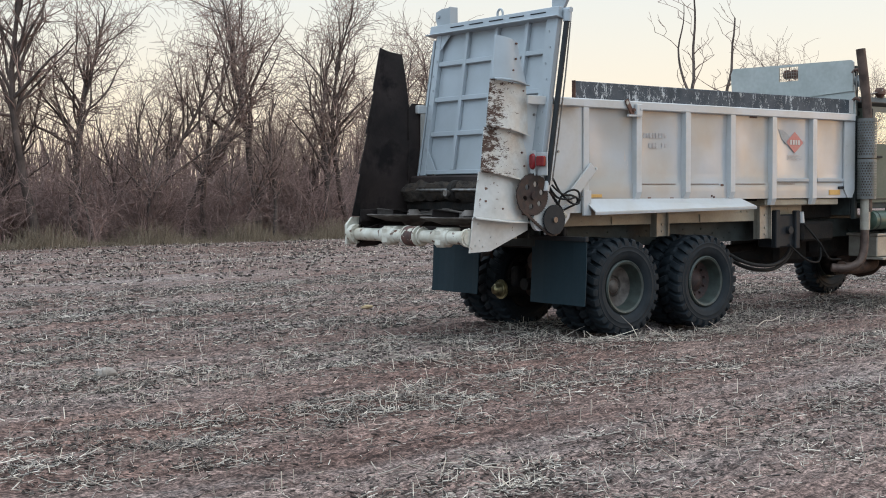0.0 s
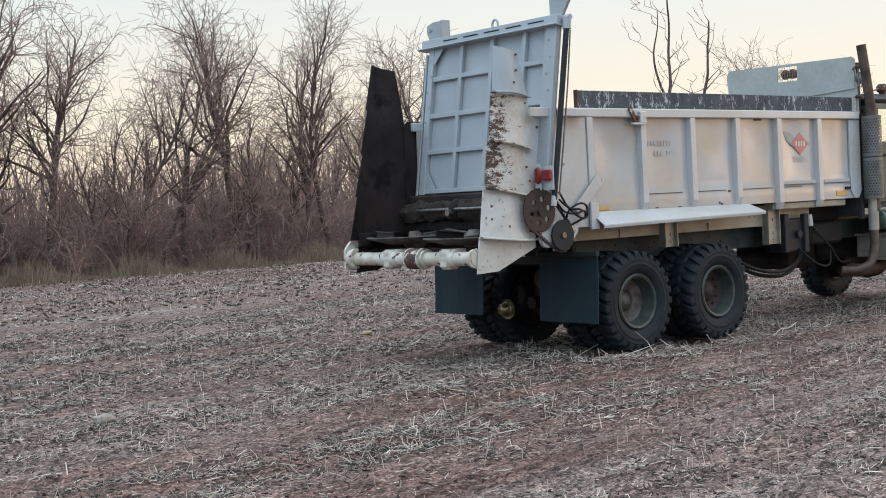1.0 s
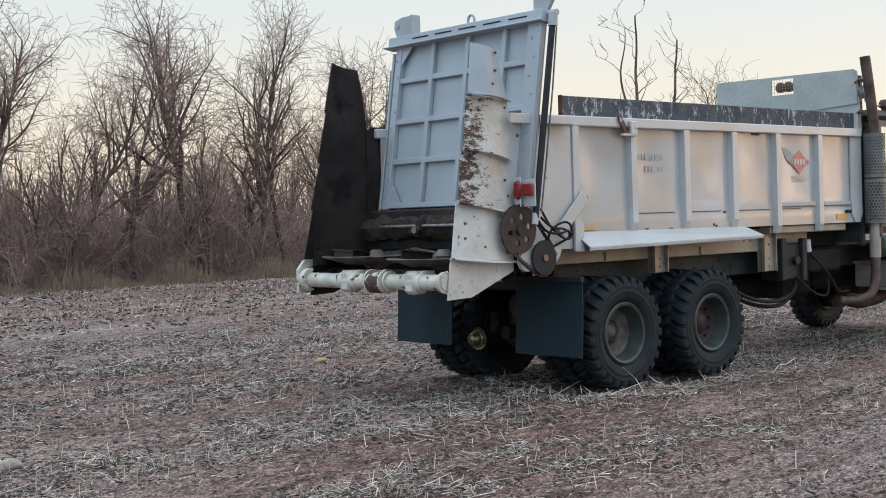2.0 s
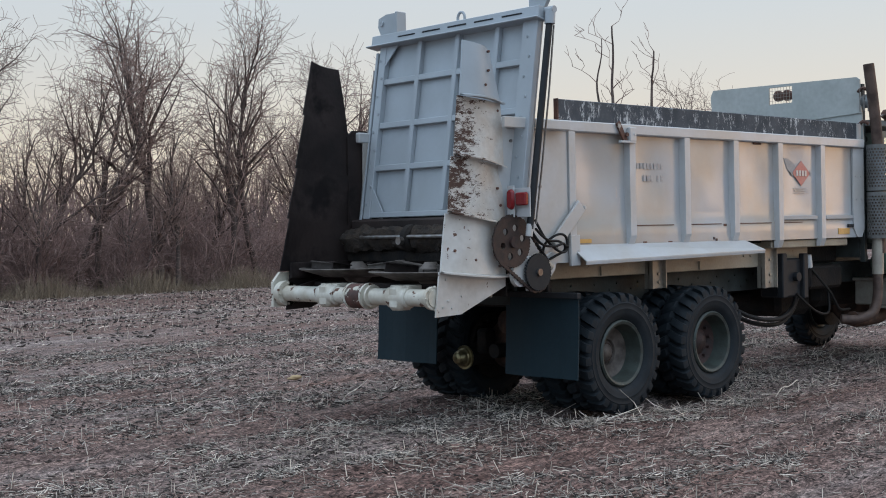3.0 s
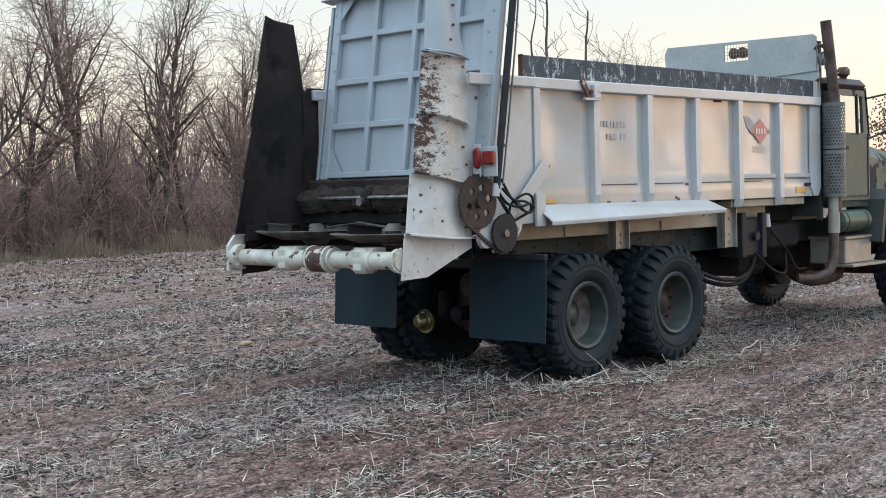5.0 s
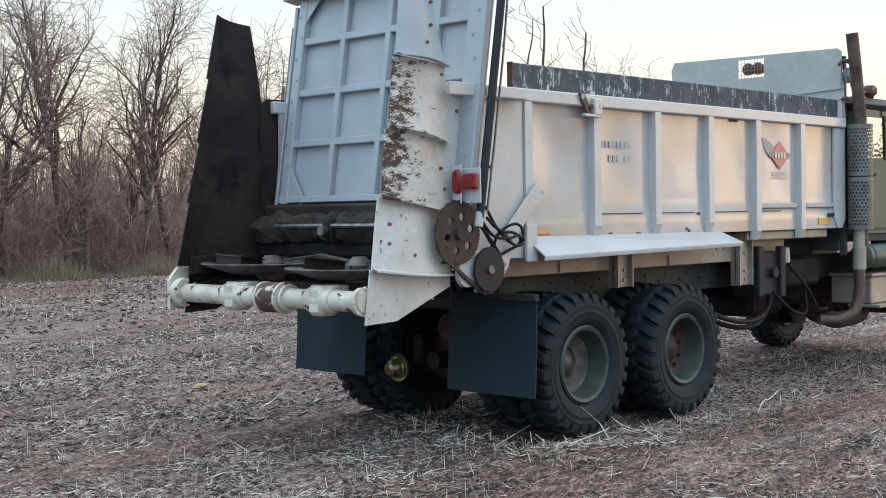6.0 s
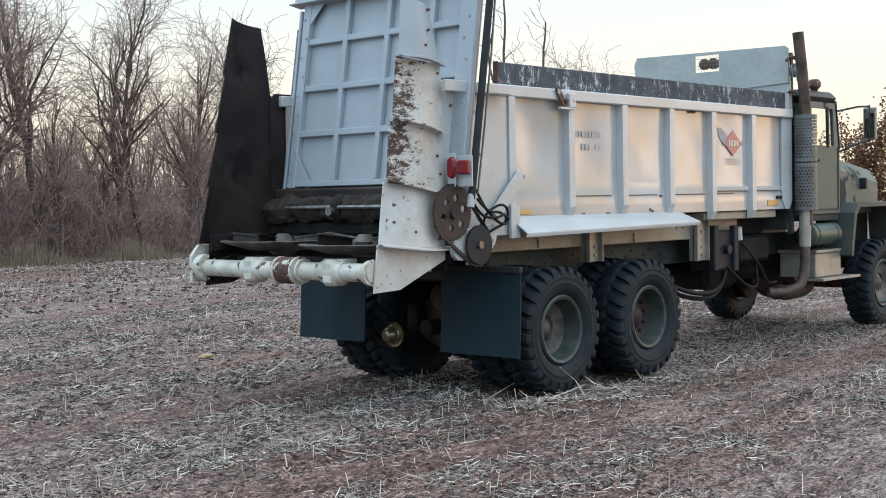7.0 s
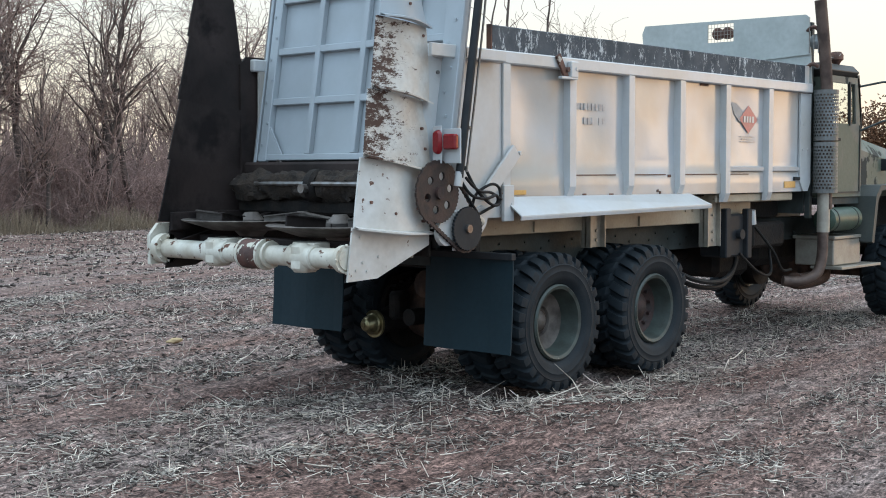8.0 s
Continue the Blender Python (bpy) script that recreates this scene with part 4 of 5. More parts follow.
    if sd < 0:
        for bx, bz in ((-2.02, 1.27), (-2.0, 1.10), (-1.85, 1.13), (-1.96, 1.04), (-2.06, 1.05)):
            tube(bm, [(bx, -0.996, bz), (bx, -1.008, bz)], 0.010, 6)
        tail_r = bm
    else:
        tail_l = bm
part("tail_sheet", tail_r, M_WING, wing_r, "white lowest sheet cut to a point")
wing_l = part("side_deflector", deflector_sheet(1, 0), M_DARK, truck, "tall side deflector black with dried manure", smooth=True)
for i in range(1, 4):
    part("deflector_sheet", deflector_sheet(1, i), M_DARK, wing_l, smooth=True)
part("tail_sheet", tail_l, M_DARK, wing_l)

# ---- spreading gear: beater roller, spinner discs, gearboxes, cross pipe
bm = bmesh.new()
ring_n, along = 18, 60
prev = None
for a in range(along + 1):
    y = 0.95 - 1.87 * a / along
    ring = []
    for k in range(ring_n):
        an = k * math.tau / ring_n
        r = 0.108 + 0.045 * noise.noise(Vector((math.cos(an) * 1.6, y * 6, math.sin(an) * 1.6))) + 0.03 * noise.noise(Vector((math.cos(an) * 5, y * 19, math.sin(an) * 5)))
        if a in (0, along):
            r = 0.05
        ring.append(bm.verts.new((-1.45 + r * math.cos(an), y, 1.60 + r * math.sin(an))))
    if prev:
        for k in range(ring_n):
            bm.faces.new((prev[k], prev[(k + 1) % ring_n], ring[(k + 1) % ring_n], ring[k]))
    prev = ring
bmesh.ops.recalc_face_normals(bm, faces=bm.faces)
roller = part("beater_roller", bm, M_MANURE, truck, "roller caked with dried manure", smooth=True)
bm = tube(bmesh.new(), [(-1.575, 0.60, 1.615), (-1.575, -0.9, 1.615)], 0.017, 8)
part("shaft", bm, M_STEEL, roller, "bare steel rod", smooth=True)
bm = tube(bmesh.new(), [(-1.45, 0.975, 1.60), (-1.45, 0.92, 1.60)], 0.06, 14)
part("end_bearing", bm, M_STEEL, roller, smooth=True)
bm = lathe(bmesh.new(), [(0.04, -0.06), (0.10, -0.055), (0.125, -0.03), (0.125, 0.03), (0.10, 0.055), (0.04, 0.06)], 20)
bmesh.ops.translate(bm, vec=(-1.48, 0.0, 1.60), verts=bm.verts)
part("center_bearing", bm, M_NEARBLACK, roller, smooth=True)
bm = tube(bmesh.new(), [(-1.60, 0.0, 1.58), (-1.65, 0.0, 1.58)], 0.035, 10)
part("bearing_bolt", bm, M_STEEL, roller, smooth=True)
bm = boxed((-1.40, -0.96, 1.67), (-1.28, 0.96, 1.78), 0.02)
part("apron_edge", bm, M_DARK, truck, "black manure-stained edge under the tailgate")
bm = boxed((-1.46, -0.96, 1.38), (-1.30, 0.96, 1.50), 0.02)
part("apron_beam", bm, M_NEARBLACK, truck)
part("hopper_back", boxed((-1.275, -0.96, 1.5), (-1.252, 0.96, 1.79), 0.003), M_NEARBLACK, truck)

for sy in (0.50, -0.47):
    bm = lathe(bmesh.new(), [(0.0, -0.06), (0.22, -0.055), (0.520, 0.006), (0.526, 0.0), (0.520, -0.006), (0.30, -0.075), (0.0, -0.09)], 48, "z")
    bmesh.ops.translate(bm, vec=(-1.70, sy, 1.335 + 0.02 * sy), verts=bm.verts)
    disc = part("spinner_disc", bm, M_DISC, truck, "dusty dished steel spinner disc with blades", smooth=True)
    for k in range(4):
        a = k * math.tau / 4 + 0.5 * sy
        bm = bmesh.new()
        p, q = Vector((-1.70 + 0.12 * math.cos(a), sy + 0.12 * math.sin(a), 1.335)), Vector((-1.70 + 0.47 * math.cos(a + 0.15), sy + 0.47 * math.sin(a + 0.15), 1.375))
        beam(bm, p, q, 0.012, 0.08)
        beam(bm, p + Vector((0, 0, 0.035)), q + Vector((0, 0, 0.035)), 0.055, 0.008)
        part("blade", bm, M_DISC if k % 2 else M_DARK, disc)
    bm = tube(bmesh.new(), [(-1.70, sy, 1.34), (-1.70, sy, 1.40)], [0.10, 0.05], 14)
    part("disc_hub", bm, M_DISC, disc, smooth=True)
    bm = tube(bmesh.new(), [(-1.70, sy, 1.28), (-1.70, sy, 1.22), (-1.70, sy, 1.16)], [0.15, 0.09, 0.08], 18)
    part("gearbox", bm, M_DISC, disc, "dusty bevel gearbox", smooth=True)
part("rear_panel", boxed((-1.30, -0.96, 1.10), (-1.28, 0.96, 1.38), 0.004), M_NEARBLACK, truck, "blue-black panel behind the discs")
bm = boxed((-1.92, -0.96, 1.17), (-1.84, 0.96, 1.225), 0.006)
part("disc_frame", bm, M_DARK, truck)
bm = boxed((-2.1, 0.955, 1.26), (-1.4, 0.98, 1.40), 0.004)
part("disc_frame", bm, M_DARK, truck)

PX, PZ = -2.12, 1.125
bm = tube(bmesh.new(), [(PX, 1.06, PZ), (PX, -0.975, PZ)], 0.070, 24)
pipe = part("cross_pipe", bm, M_PIPE, truck, "dirty white cross pipe at the tail", smooth=True)
bm = bmesh.new()
plate_in(bm, [(PX - 0.10, 1.07, PZ - 0.12), (PX + 0.12, 1.07, PZ - 0.12), (PX + 0.16, 1.07, PZ + 0.06), (PX + 0.14, 1.07, PZ + 0.19), (PX - 0.02, 1.07, PZ + 0.19), (PX - 0.10, 1.07, PZ + 0.10)], 0.035, "y")
part("end_plate", bm, M_PIPE, pipe)
for y0, y1, rr in ((1.06, 0.985, 0.112), (-0.93, -0.965, 0.094)):
    bm = tube(bmesh.new(), [(PX, y0, PZ), (PX, y1, PZ)], rr, 24)
    for k in range(8):
        a = k * math.tau / 8
        tube(bm, [(PX + 0.092 * math.cos(a), y1, PZ + 0.092 * math.sin(a)), (PX + 0.092 * math.cos(a), y1 - 0.015, PZ + 0.092 * math.sin(a))], 0.010, 6)
    part("flange", bm, M_PIPE, pipe, smooth=True)
for sy in (0.37, -0.56):
    bm = tube(bmesh.new(), [(PX, sy + 0.12, PZ), (PX, sy + 0.11, PZ), (PX, sy - 0.11, PZ), (PX, sy - 0.12, PZ)], [0.078, 0.088, 0.088, 0.078], 24)
    box(bm, (PX - 0.085, sy - 0.075, PZ - 0.105), (PX + 0.09, sy + 0.075, PZ + 0.10), 0.03)
    box(bm, (PX - 0.02, sy - 0.11, PZ + 0.05), (PX + 0.14, sy + 0.11, PZ + 0.10), 0.008)
    part("pipe_saddle", bm, M_PIPE, pipe, "white saddle casting on the pipe", smooth=True)
bm = tube(bmesh.new(), [(PX, 0.10, PZ), (PX, 0.06, PZ), (PX, -0.12, PZ), (PX, -0.16, PZ)], [0.090, 0.106, 0.106, 0.09], 24)
part("coupling", bm, M_COUPLING, pipe, "rust-brown flaking pipe coupling", smooth=True)
for yy in (0.06, -0.15, -0.20):
    bm = tube(bmesh.new(), [(PX, yy, PZ), (PX, yy - 0.022, PZ)], 0.111 if yy > -0.18 else 0.096, 24)
    part("coupling_band", bm, M_PIPE, pipe, smooth=True)
for sd in (-1, 1):
    bm = bmesh.new()
    beam(bm, (PX + 0.05, sd * 0.88, PZ + 0.02), (-1.0, sd * 0.85, 1.40), 0.04, 0.10)
    part("support_arm", bm, M_DARK, truck)
part("rear_plate", boxed((-1.46, -0.94, 1.10), (-1.44, -0.6, 1.38), 0.002), M_TAN, truck)

# ---- chain drive on the near side
SX, SZ, SY = -1.375, 1.555, -1.115
bm = holed_disc(ring_pts(0, 0, 0.203, 96, 0.010), [ring_pts(0.12 * math.cos(a), 0.12 * math.sin(a), 0.030, 14) for a in (math.tau * k / 6 + 0.26 for k in range(6))], 0.018, -0.009)
big = part("large_sprocket", bm, M_SPROCKET, truck, "rusty brown sprocket with six holes")
big.location = (SX, SY, SZ)
bm = tube(bmesh.new(), [(0, -0.035, 0), (0, 0.13, 0)], 0.045, 14)
part("sprocket_hub", bm, M_HUB, big, smooth=True)
TX, TZ = -1.09, 1.297
bm = holed_disc(ring_pts(0, 0, 0.148, 72, 0.009), [ring_pts(0, 0, 0.02, 10)], 0.022, -0.011)
small = part("small_sprocket", bm, M_BLACK, truck, "dark grey toothed sprocket")
small.location = (TX, SY - 0.02, TZ)
bm = tube(bmesh.new(), [(0, -0.03, 0), (0, 0.12, 0)], 0.03, 12)
part("sprocket_hub", bm, M_STEEL, small, smooth=True)
a0 = math.atan2(TZ - SZ, TX - SX)
r1, r2 = 0.215, 0.160
dd = math.hypot(TX - SX, TZ - SZ)
off = math.acos((r1 - r2) / dd)
pts = []
for k in range(25):
    a = a0 + off + (math.tau - 2 * off) * k / 24
    pts.append((SX + r1 * math.cos(a), SY, SZ + r1 * math.sin(a)))
for k in range(17):
    a = a0 - off + 2 * off * k / 16
    pts.append((TX + r2 * math.cos(a), SY, TZ + r2 * math.sin(a)))
pts.append(pts[0])
bm = bmesh.new()
dense = []
for p, q in zip(pts, pts[1:]):
    n_ = max(1, int((Vector(q) - Vector(p)).length / 0.02))
    dense += [Vector(p).lerp(Vector(q), k / n_) for k in range(n_)]
for i in range(0, len(dense) - 1):
    beam(bm, dense[i], dense[i + 1], 0.03 if i % 2 else 0.02, 0.018, (0, 1, 0.001))
part("drive_chain", bm, M_SPROCKET, truck, "rusty roller chain")
bm = bmesh.new()
box(bm, (-1.28, -1.09, 1.18), (-1.04, -0.98, 1.43), 0.03)
tube(bm, [(-1.26, -1.06, 1.28), (-1.26, -1.10, 1.28)], 0.10, 18)
part("drive_gearbox", bm, M_WHITE, truck, "white drive gearbox casting")
bm = plate([(-1.16, -1.085, 1.14), (-0.98, -1.085, 1.14), (-0.82, -1.085, 1.31), (-0.78, -1.085, 1.43), (-0.86, -1.085, 1.46), (-0.99, -1.085, 1.39), (-1.18, -1.085, 1.42)], 0.03, "y")
part("drive_bracket", bm, M_WHITE, truck, "chipped white bracket plate")
bm = tube(bmesh.new(), [(-1.04, -1.10, 1.43), (-0.90, -1.10, 1.33)], 0.04, 12)
part("drive_motor", bm, M_ALU, truck, smooth=True)
for ctrl in ([(-1.08, -1.10, 1.74), (-1.01, -1.15, 1.58), (-0.86, -1.16, 1.47), (-0.72, -1.13, 1.47), (-0.70, -1.11, 1.58), (-0.82, -1.13, 1.61), (-0.96, -1.11, 1.54), (-0.99, -1.09, 1.43)],
             [(-1.16, -1.09, 1.70), (-1.08, -1.16, 1.54), (-0.92, -1.17, 1.51), (-0.78, -1.15, 1.53), (-0.74, -1.12, 1.47), (-0.86, -1.11, 1.42), (-0.98, -1.09, 1.37)],
             [(-1.14, -1.09, 1.62), (-1.05, -1.13, 1.49), (-0.96, -1.13, 1.39), (-0.92, -1.10, 1.33)],
             [(-1.20, -1.22, 1.66), (-1.10, -1.20, 1.60), (-0.98, -1.17, 1.56), (-0.84, -1.15, 1.55), (-0.70, -1.13, 1.50)]):
    bm = tube(bmesh.new(), curve_pts(ctrl, 6), 0.011, 8)
    part("hydraulic_hose", bm, M_HOSE, truck, "looped black hydraulic hose", smooth=True)

# tail lamps on their white plate
part("lamp_plate", boxed((-1.363, -1.135, 1.76), (-1.352, -1.055, 2.02), 0.003), M_WHITE, truck)
bm = bmesh.new()
lathe(bm, [(0.0, -0.030), (0.026, -0.027), (0.036, -0.016), (0.040, 0.0), (0.0, 0.002)], 20, "x")
for v in bm.verts:
    v.co.z += 0.045 if v.co.z > 0.001 else (-0.045 if v.co.z < -0.001 else 0)
bmesh.ops.translate(bm, vec=(-1.365, -1.105, 1.907), verts=bm.verts)
part("tail_lamp", bm, M_RED, truck, "red oval tail lamp", smooth=True)
bm = boxed((-1.365, -1.262, 1.855), (-1.318, -1.142, 1.962), 0.012)
part("tail_lamp", bm, M_RED, truck, "red square marker lamp")
bm = boxed((-1.317, -1.27, 1.76), (-1.305, -1.02, 2.00), 0.003)
part("lamp_plate", bm, M_WHITE, truck)

# ---- headboard across the front of the box
HX = 4.62
outline = [(1.06, 2.58), (1.12, 3.27), (1.08, 3.355), (-0.89, 3.33), (-0.93, 3.30), (-0.97, 2.58)]
win = (0.27, -0.05, 3.11, 3.31)
bm = bmesh.new()
es = []
for loop in (outline, [(win[0], win[2]), (win[1], win[2]), (win[1], win[3]), (win[0], win[3])]):
    vs = [bm.verts.new((HX, y, z)) for y, z in loop]
    es += [bm.edges.new((vs[i], vs[(i + 1) % len(vs)])) for i in range(len(vs))]
r = bmesh.ops.triangle_fill(bm, edges=es, use_beauty=True)
ext = bmesh.ops.extrude_face_region(bm, geom=[f for f in r["geom"] if isinstance(f, bmesh.types.BMFace)])
for v in ext["geom"]:
    if isinstance(v, bmesh.types.BMVert):
        v.co.x += 0.02
bmesh.ops.recalc_face_normals(bm, faces=bm.faces)
head = part("headboard", bm, M_HEAD, truck, "grey-green steel headboard with a mesh window")
bm = bmesh.new()
for k in range(9):
    y = win[0] + (win[1] - win[0]) * k / 8
    tube(bm, [(HX + 0.01, y, win[2]), (HX + 0.01, y, win[3])], 0.0022, 4)
for k in range(6):
    z = win[2] + (win[3] - win[2]) * k / 5
    tube(bm, [(HX + 0.01, win[0], z), (HX + 0.01, win[1], z)], 0.0022, 4)
part("window_mesh", bm, M_ALU, head)
for y in (0.175, 0.055):
    bm = lathe(bmesh.new(), [(0.0, -0.02), (0.05, -0.015), (0.068, 0.0), (0.060, 0.06), (0.0, 0.08)], 18, "x")
    bmesh.ops.translate(bm, vec=(HX + 0.05, y, 3.21), verts=bm.verts)
    part("work_lamp", bm, M_RUST, head, "rusty round work lamp", smooth=True)
bm = beam(bmesh.new(), (HX - 0.012, 0.15, 2.86), (HX - 0.012, -0.96, 2.92), 0.012, 0.012)
part("stiffener", bm, M_HEAD, head)
for hy in (-0.92, 1.0):
    part("headboard_post", boxed((HX + 0.025, hy - 0.03, 1.2), (HX + 0.085, hy + 0.03, 3.25), 0.004), M_OLIVE, head)
part("headboard_skirt", boxed((HX + 0.022, -0.88, 1.25), (HX + 0.05, 0.95, 2.60), 0.004), M_OLIVE, head)

# ---- exhaust stack with its perforated guard
EX, EY = 4.69, -1.10
bm = tube(bmesh.new(), curve_pts([(EX, EY, 2.3), (EX, EY, 2.62), (EX - 0.08, EY, 3.05), (EX - 0.17, EY, 3.45)], 5), 0.062, 18, caps=False)
stack = part("exhaust_pipe", bm, M_STACK, truck, "heat-browned vertical exhaust stack", smooth=True)
for z0, z1 in ((1.47, 2.00), (2.015, 2.54)):
    bm = bmesh.new()
    R, cols = 0.125, 22
    rows_n = int(round((z1 - z0) / 0.036))
    hz = (z1 - z0) / rows_n

    def at(u, z):
        a = u * math.tau / cols
        return (EX + R * math.cos(a), EY + R * math.sin(a), z)
    for r_ in range(rows_n):
        for c_ in range(cols):
            sh_ = 0.5 * (r_ % 2)
            solid = r_ in (0, rows_n - 1)
            o = [at(c_ + sh_, z0 + r_ * hz), at(c_ + 1 + sh_, z0 + r_ * hz), at(c_ + 1 + sh_, z0 + (r_ + 1) * hz), at(c_ + sh_, z0 + (r_ + 1) * hz)]
            if solid:
                bm.faces.new([bm.verts.new(p) for p in o])
                continue
            h = [at(c_ + 0.5 + sh_ + du * 0.27, z0 + (r_ + 0.5 + dv * 0.27) * hz) for du, dv in ((-1, -1), (1, -1), (1, 1), (-1, 1))]
            ov, hv = [bm.verts.new(p) for p in o], [bm.verts.new(p) for p in h]
            for k in range(4):
                bm.faces.new((ov[k], ov[(k + 1) % 4], hv[(k + 1) % 4], hv[k]))
    part("heat_guard", bm, M_GUARD, stack, "grey perforated heat guard")
bm = tube(bmesh.new(), [(EX, EY, 1.30), (EX, EY, 2.40)], 0.075, 14)
part("silencer", bm, M_STACK, stack, smooth=True)
bm = tube(bmesh.new(), [(EX - 0.03, EY, 1.06), (EX - 0.02, EY, 1.50)], 0.066, 14)
part("bellows", bm, M_ALU, stack, smooth=True)
bm = tube(bmesh.new(), curve_pts([(EX - 0.03, EY, 1.10), (EX - 0.05, EY, 0.80), (EX - 0.12, EY + 0.03, 0.62), (EX - 0.28, EY + 0.14, 0.55), (EX - 0.40, EY + 0.26, 0.56)], 6), 0.056, 14)
part("lower_pipe", bm, M_STACK, stack, "brown bent exhaust pipe", smooth=True)
bm = tube(bmesh.new(), curve_pts([(EX - 0.3, -0.92, 0.56), (4.7, -0.86, 0.53), (5.25, -0.82, 0.56), (5.6, -0.6, 0.66)], 6), 0.085, 14)
part("crossover_pipe", bm, M_DIFF, stack, smooth=True)
for z in (3.16, 2.78):
    bm = tube(bmesh.new(), curve_pts([(HX + 0.02, -0.90, z), (EX - 0.12, -1.0, z + 0.03), (EX - 0.09, EY + 0.05, z)], 4), 0.02, 8)
    part("pipe_clamp", bm, M_RUST, stack, smooth=True)
bm = lathe(bmesh.new(), [(0.0, -0.03), (0.06, -0.02), (0.08, 0.0), (0.07, 0.05), (0.0, 0.07)], 18, "x")
bmesh.ops.translate(bm, vec=(4.60, -1.02, 3.04), verts=bm.verts)
part("side_work_lamp", bm, M_GUARD, stack, smooth=True)
bm = bmesh.new()
for k in range(3):
    tube(bm, [(4.57, -0.96 - 0.05 * k, 2.92), (4.57, -0.96 - 0.05 * k, 3.19)], 0.006, 5)
part("lamp_guard", bm, M_STEEL, stack)

# ---- cab
cx0, cx1 = 4.80, 5.68
bm = boxed((cx0 - 0.10, -1.07, 2.69), (5.62, 1.07, 2.84), 0.07)
cab = part("cab", bm, M_ROOF, truck, "camouflage-painted army truck cab with dark roof")
for sd in (-1, 1):
    bm = bmesh.new()
    ys = sd * 1.05
    es = []
    door = [(cx0, 1.42), (cx1, 1.42), (cx1, 2.20), (5.60, 2.71), (cx0, 2.71)]
    wind = [(4.95, 2.21), (5.53, 2.21), (5.50, 2.64), (4.95, 2.64)]
    for loop in (door, wind):
        vs = [bm.verts.new((x, ys, z)) for x, z in loop]
        es += [bm.edges.new((vs[i], vs[(i + 1) % len(vs)])) for i in range(len(vs))]
    r = bmesh.ops.triangle_fill(bm, edges=es, use_beauty=True)
    ext = bmesh.ops.extrude_face_region(bm, geom=[f for f in r["geom"] if isinstance(f, bmesh.types.BMFace)])
    for v in ext["geom"]:
        if isinstance(v, bmesh.types.BMVert):
            v.co.y -= sd * 0.04
    bmesh.ops.recalc_face_normals(bm, faces=bm.faces)
    part("cab_door", bm, M_CAMO, cab, "camouflage-painted cab door with window opening")
for sd in (-1, 1):
    bm = plate([(4.95, sd * 1.03, 2.21), (5.53, sd * 1.03, 2.21), (5.50, sd * 1.03, 2.64), (4.95, sd * 1.03, 2.64)], 0.006, "y")
    g = part("side_window", bm, M_GLASS, cab)
    g.visible_shadow = False
    bm = beam(bmesh.new(), (5.37, sd * 1.05, 2.19), (5.35, sd * 1.05, 2.66), 0.03, 0.03, (1, 0, 0))
    part("quarter_bar", bm, M_ROOF, cab)
    bm = bmesh.new()
    beam(bm, (4.88, sd * 1.055, 1.47), (4.88, sd * 1.055, 2.68), 0.012, 0.014, (1, 0, 0))
    beam(bm, (5.63, sd * 1.055, 1.47), (5.63, sd * 1.055, 2.20), 0.012, 0.014, (1, 0, 0))
    beam(bm, (4.88, sd * 1.055, 1.47), (5.63, sd * 1.055, 1.47), 0.012, 0.014, (0, 0, 1))
    part("door_seam", bm, M_ROOF, cab)
    part("door_handle", boxed((4.94, sd * 1.07 - 0.02, 2.02), (5.08, sd * 1.07 + 0.02, 2.05), 0.005), M_BLACK, cab)
bm = boxed((cx0 - 0.03, -1.04, 1.42), (cx0 + 0.02, 1.04, 2.20), 0.004)
part("back_wall", bm, M_CAMO, cab)
for y0, y1 in ((-1.04, -0.90), (0.90, 1.04)):
    part("back_pillar", boxed((cx0 - 0.03, y0, 2.20), (cx0 + 0.02, y1, 2.71), 0.004), M_CAMO, cab)
part("cab_floor", boxed((cx0, -1.03, 1.34), (cx1, 1.03, 1.415), 0.004), M_OLIVE, cab)
part("dash", boxed((5.48, -1.0, 1.42), (5.68, 1.0, 2.17), 0.02), M_ROOF, cab)
for y0, y1 in ((-1.05, -0.97), (-0.02, 0.02), (0.97, 1.05)):
    bm = beam(bmesh.new(), (5.68, (y0 + y1) / 2, 2.17), (5.58, (y0 + y1) / 2, 2.74), y1 - y0, 0.05, (1, 0, 0.1))
    part("windscreen_pillar", bm, M_ROOF, cab)
bm = lathe(bmesh.new(), [(0.0, 0.09), (0.05, 0.085), (0.075, 0.05), (0.075, 0.0), (0.05, -0.02), (0.03, -0.06)], 16, "z")
bmesh.ops.translate(bm, vec=(5.19, -0.97, 2.89), verts=bm.verts)
part("roof_lamp", bm, M_RUST, cab, "round rusty roof lamp", smooth=True)
bm = tube(bmesh.new(), [(4.82, -0.97, 2.86), (5.12, -0.97, 2.91)], 0.012, 6)
tube(bm, [(5.36, -0.9, 2.82), (5.36, -0.9, 2.88)], 0.03, 8)
part("lamp_bracket", bm, M_STEEL, cab, smooth=True)

# hood, louvres, front fenders
bm = bmesh.new()
secs = []
for x, w_, zt in ((5.68, 0.90, 2.16), (6.1, 0.88, 2.13), (6.6, 0.84, 2.07), (7.4, 0.78, 1.98)):
    secs.append([bm.verts.new((x, y, z)) for y, z in ((-w_, 1.4), (-w_, zt - 0.20), (-w_ + 0.10, zt - 0.04), (-w_ * 0.4, zt + 0.02), (w_ * 0.4, zt + 0.02), (w_ - 0.10, zt - 0.04), (w_, zt - 0.20), (w_, 1.4))])
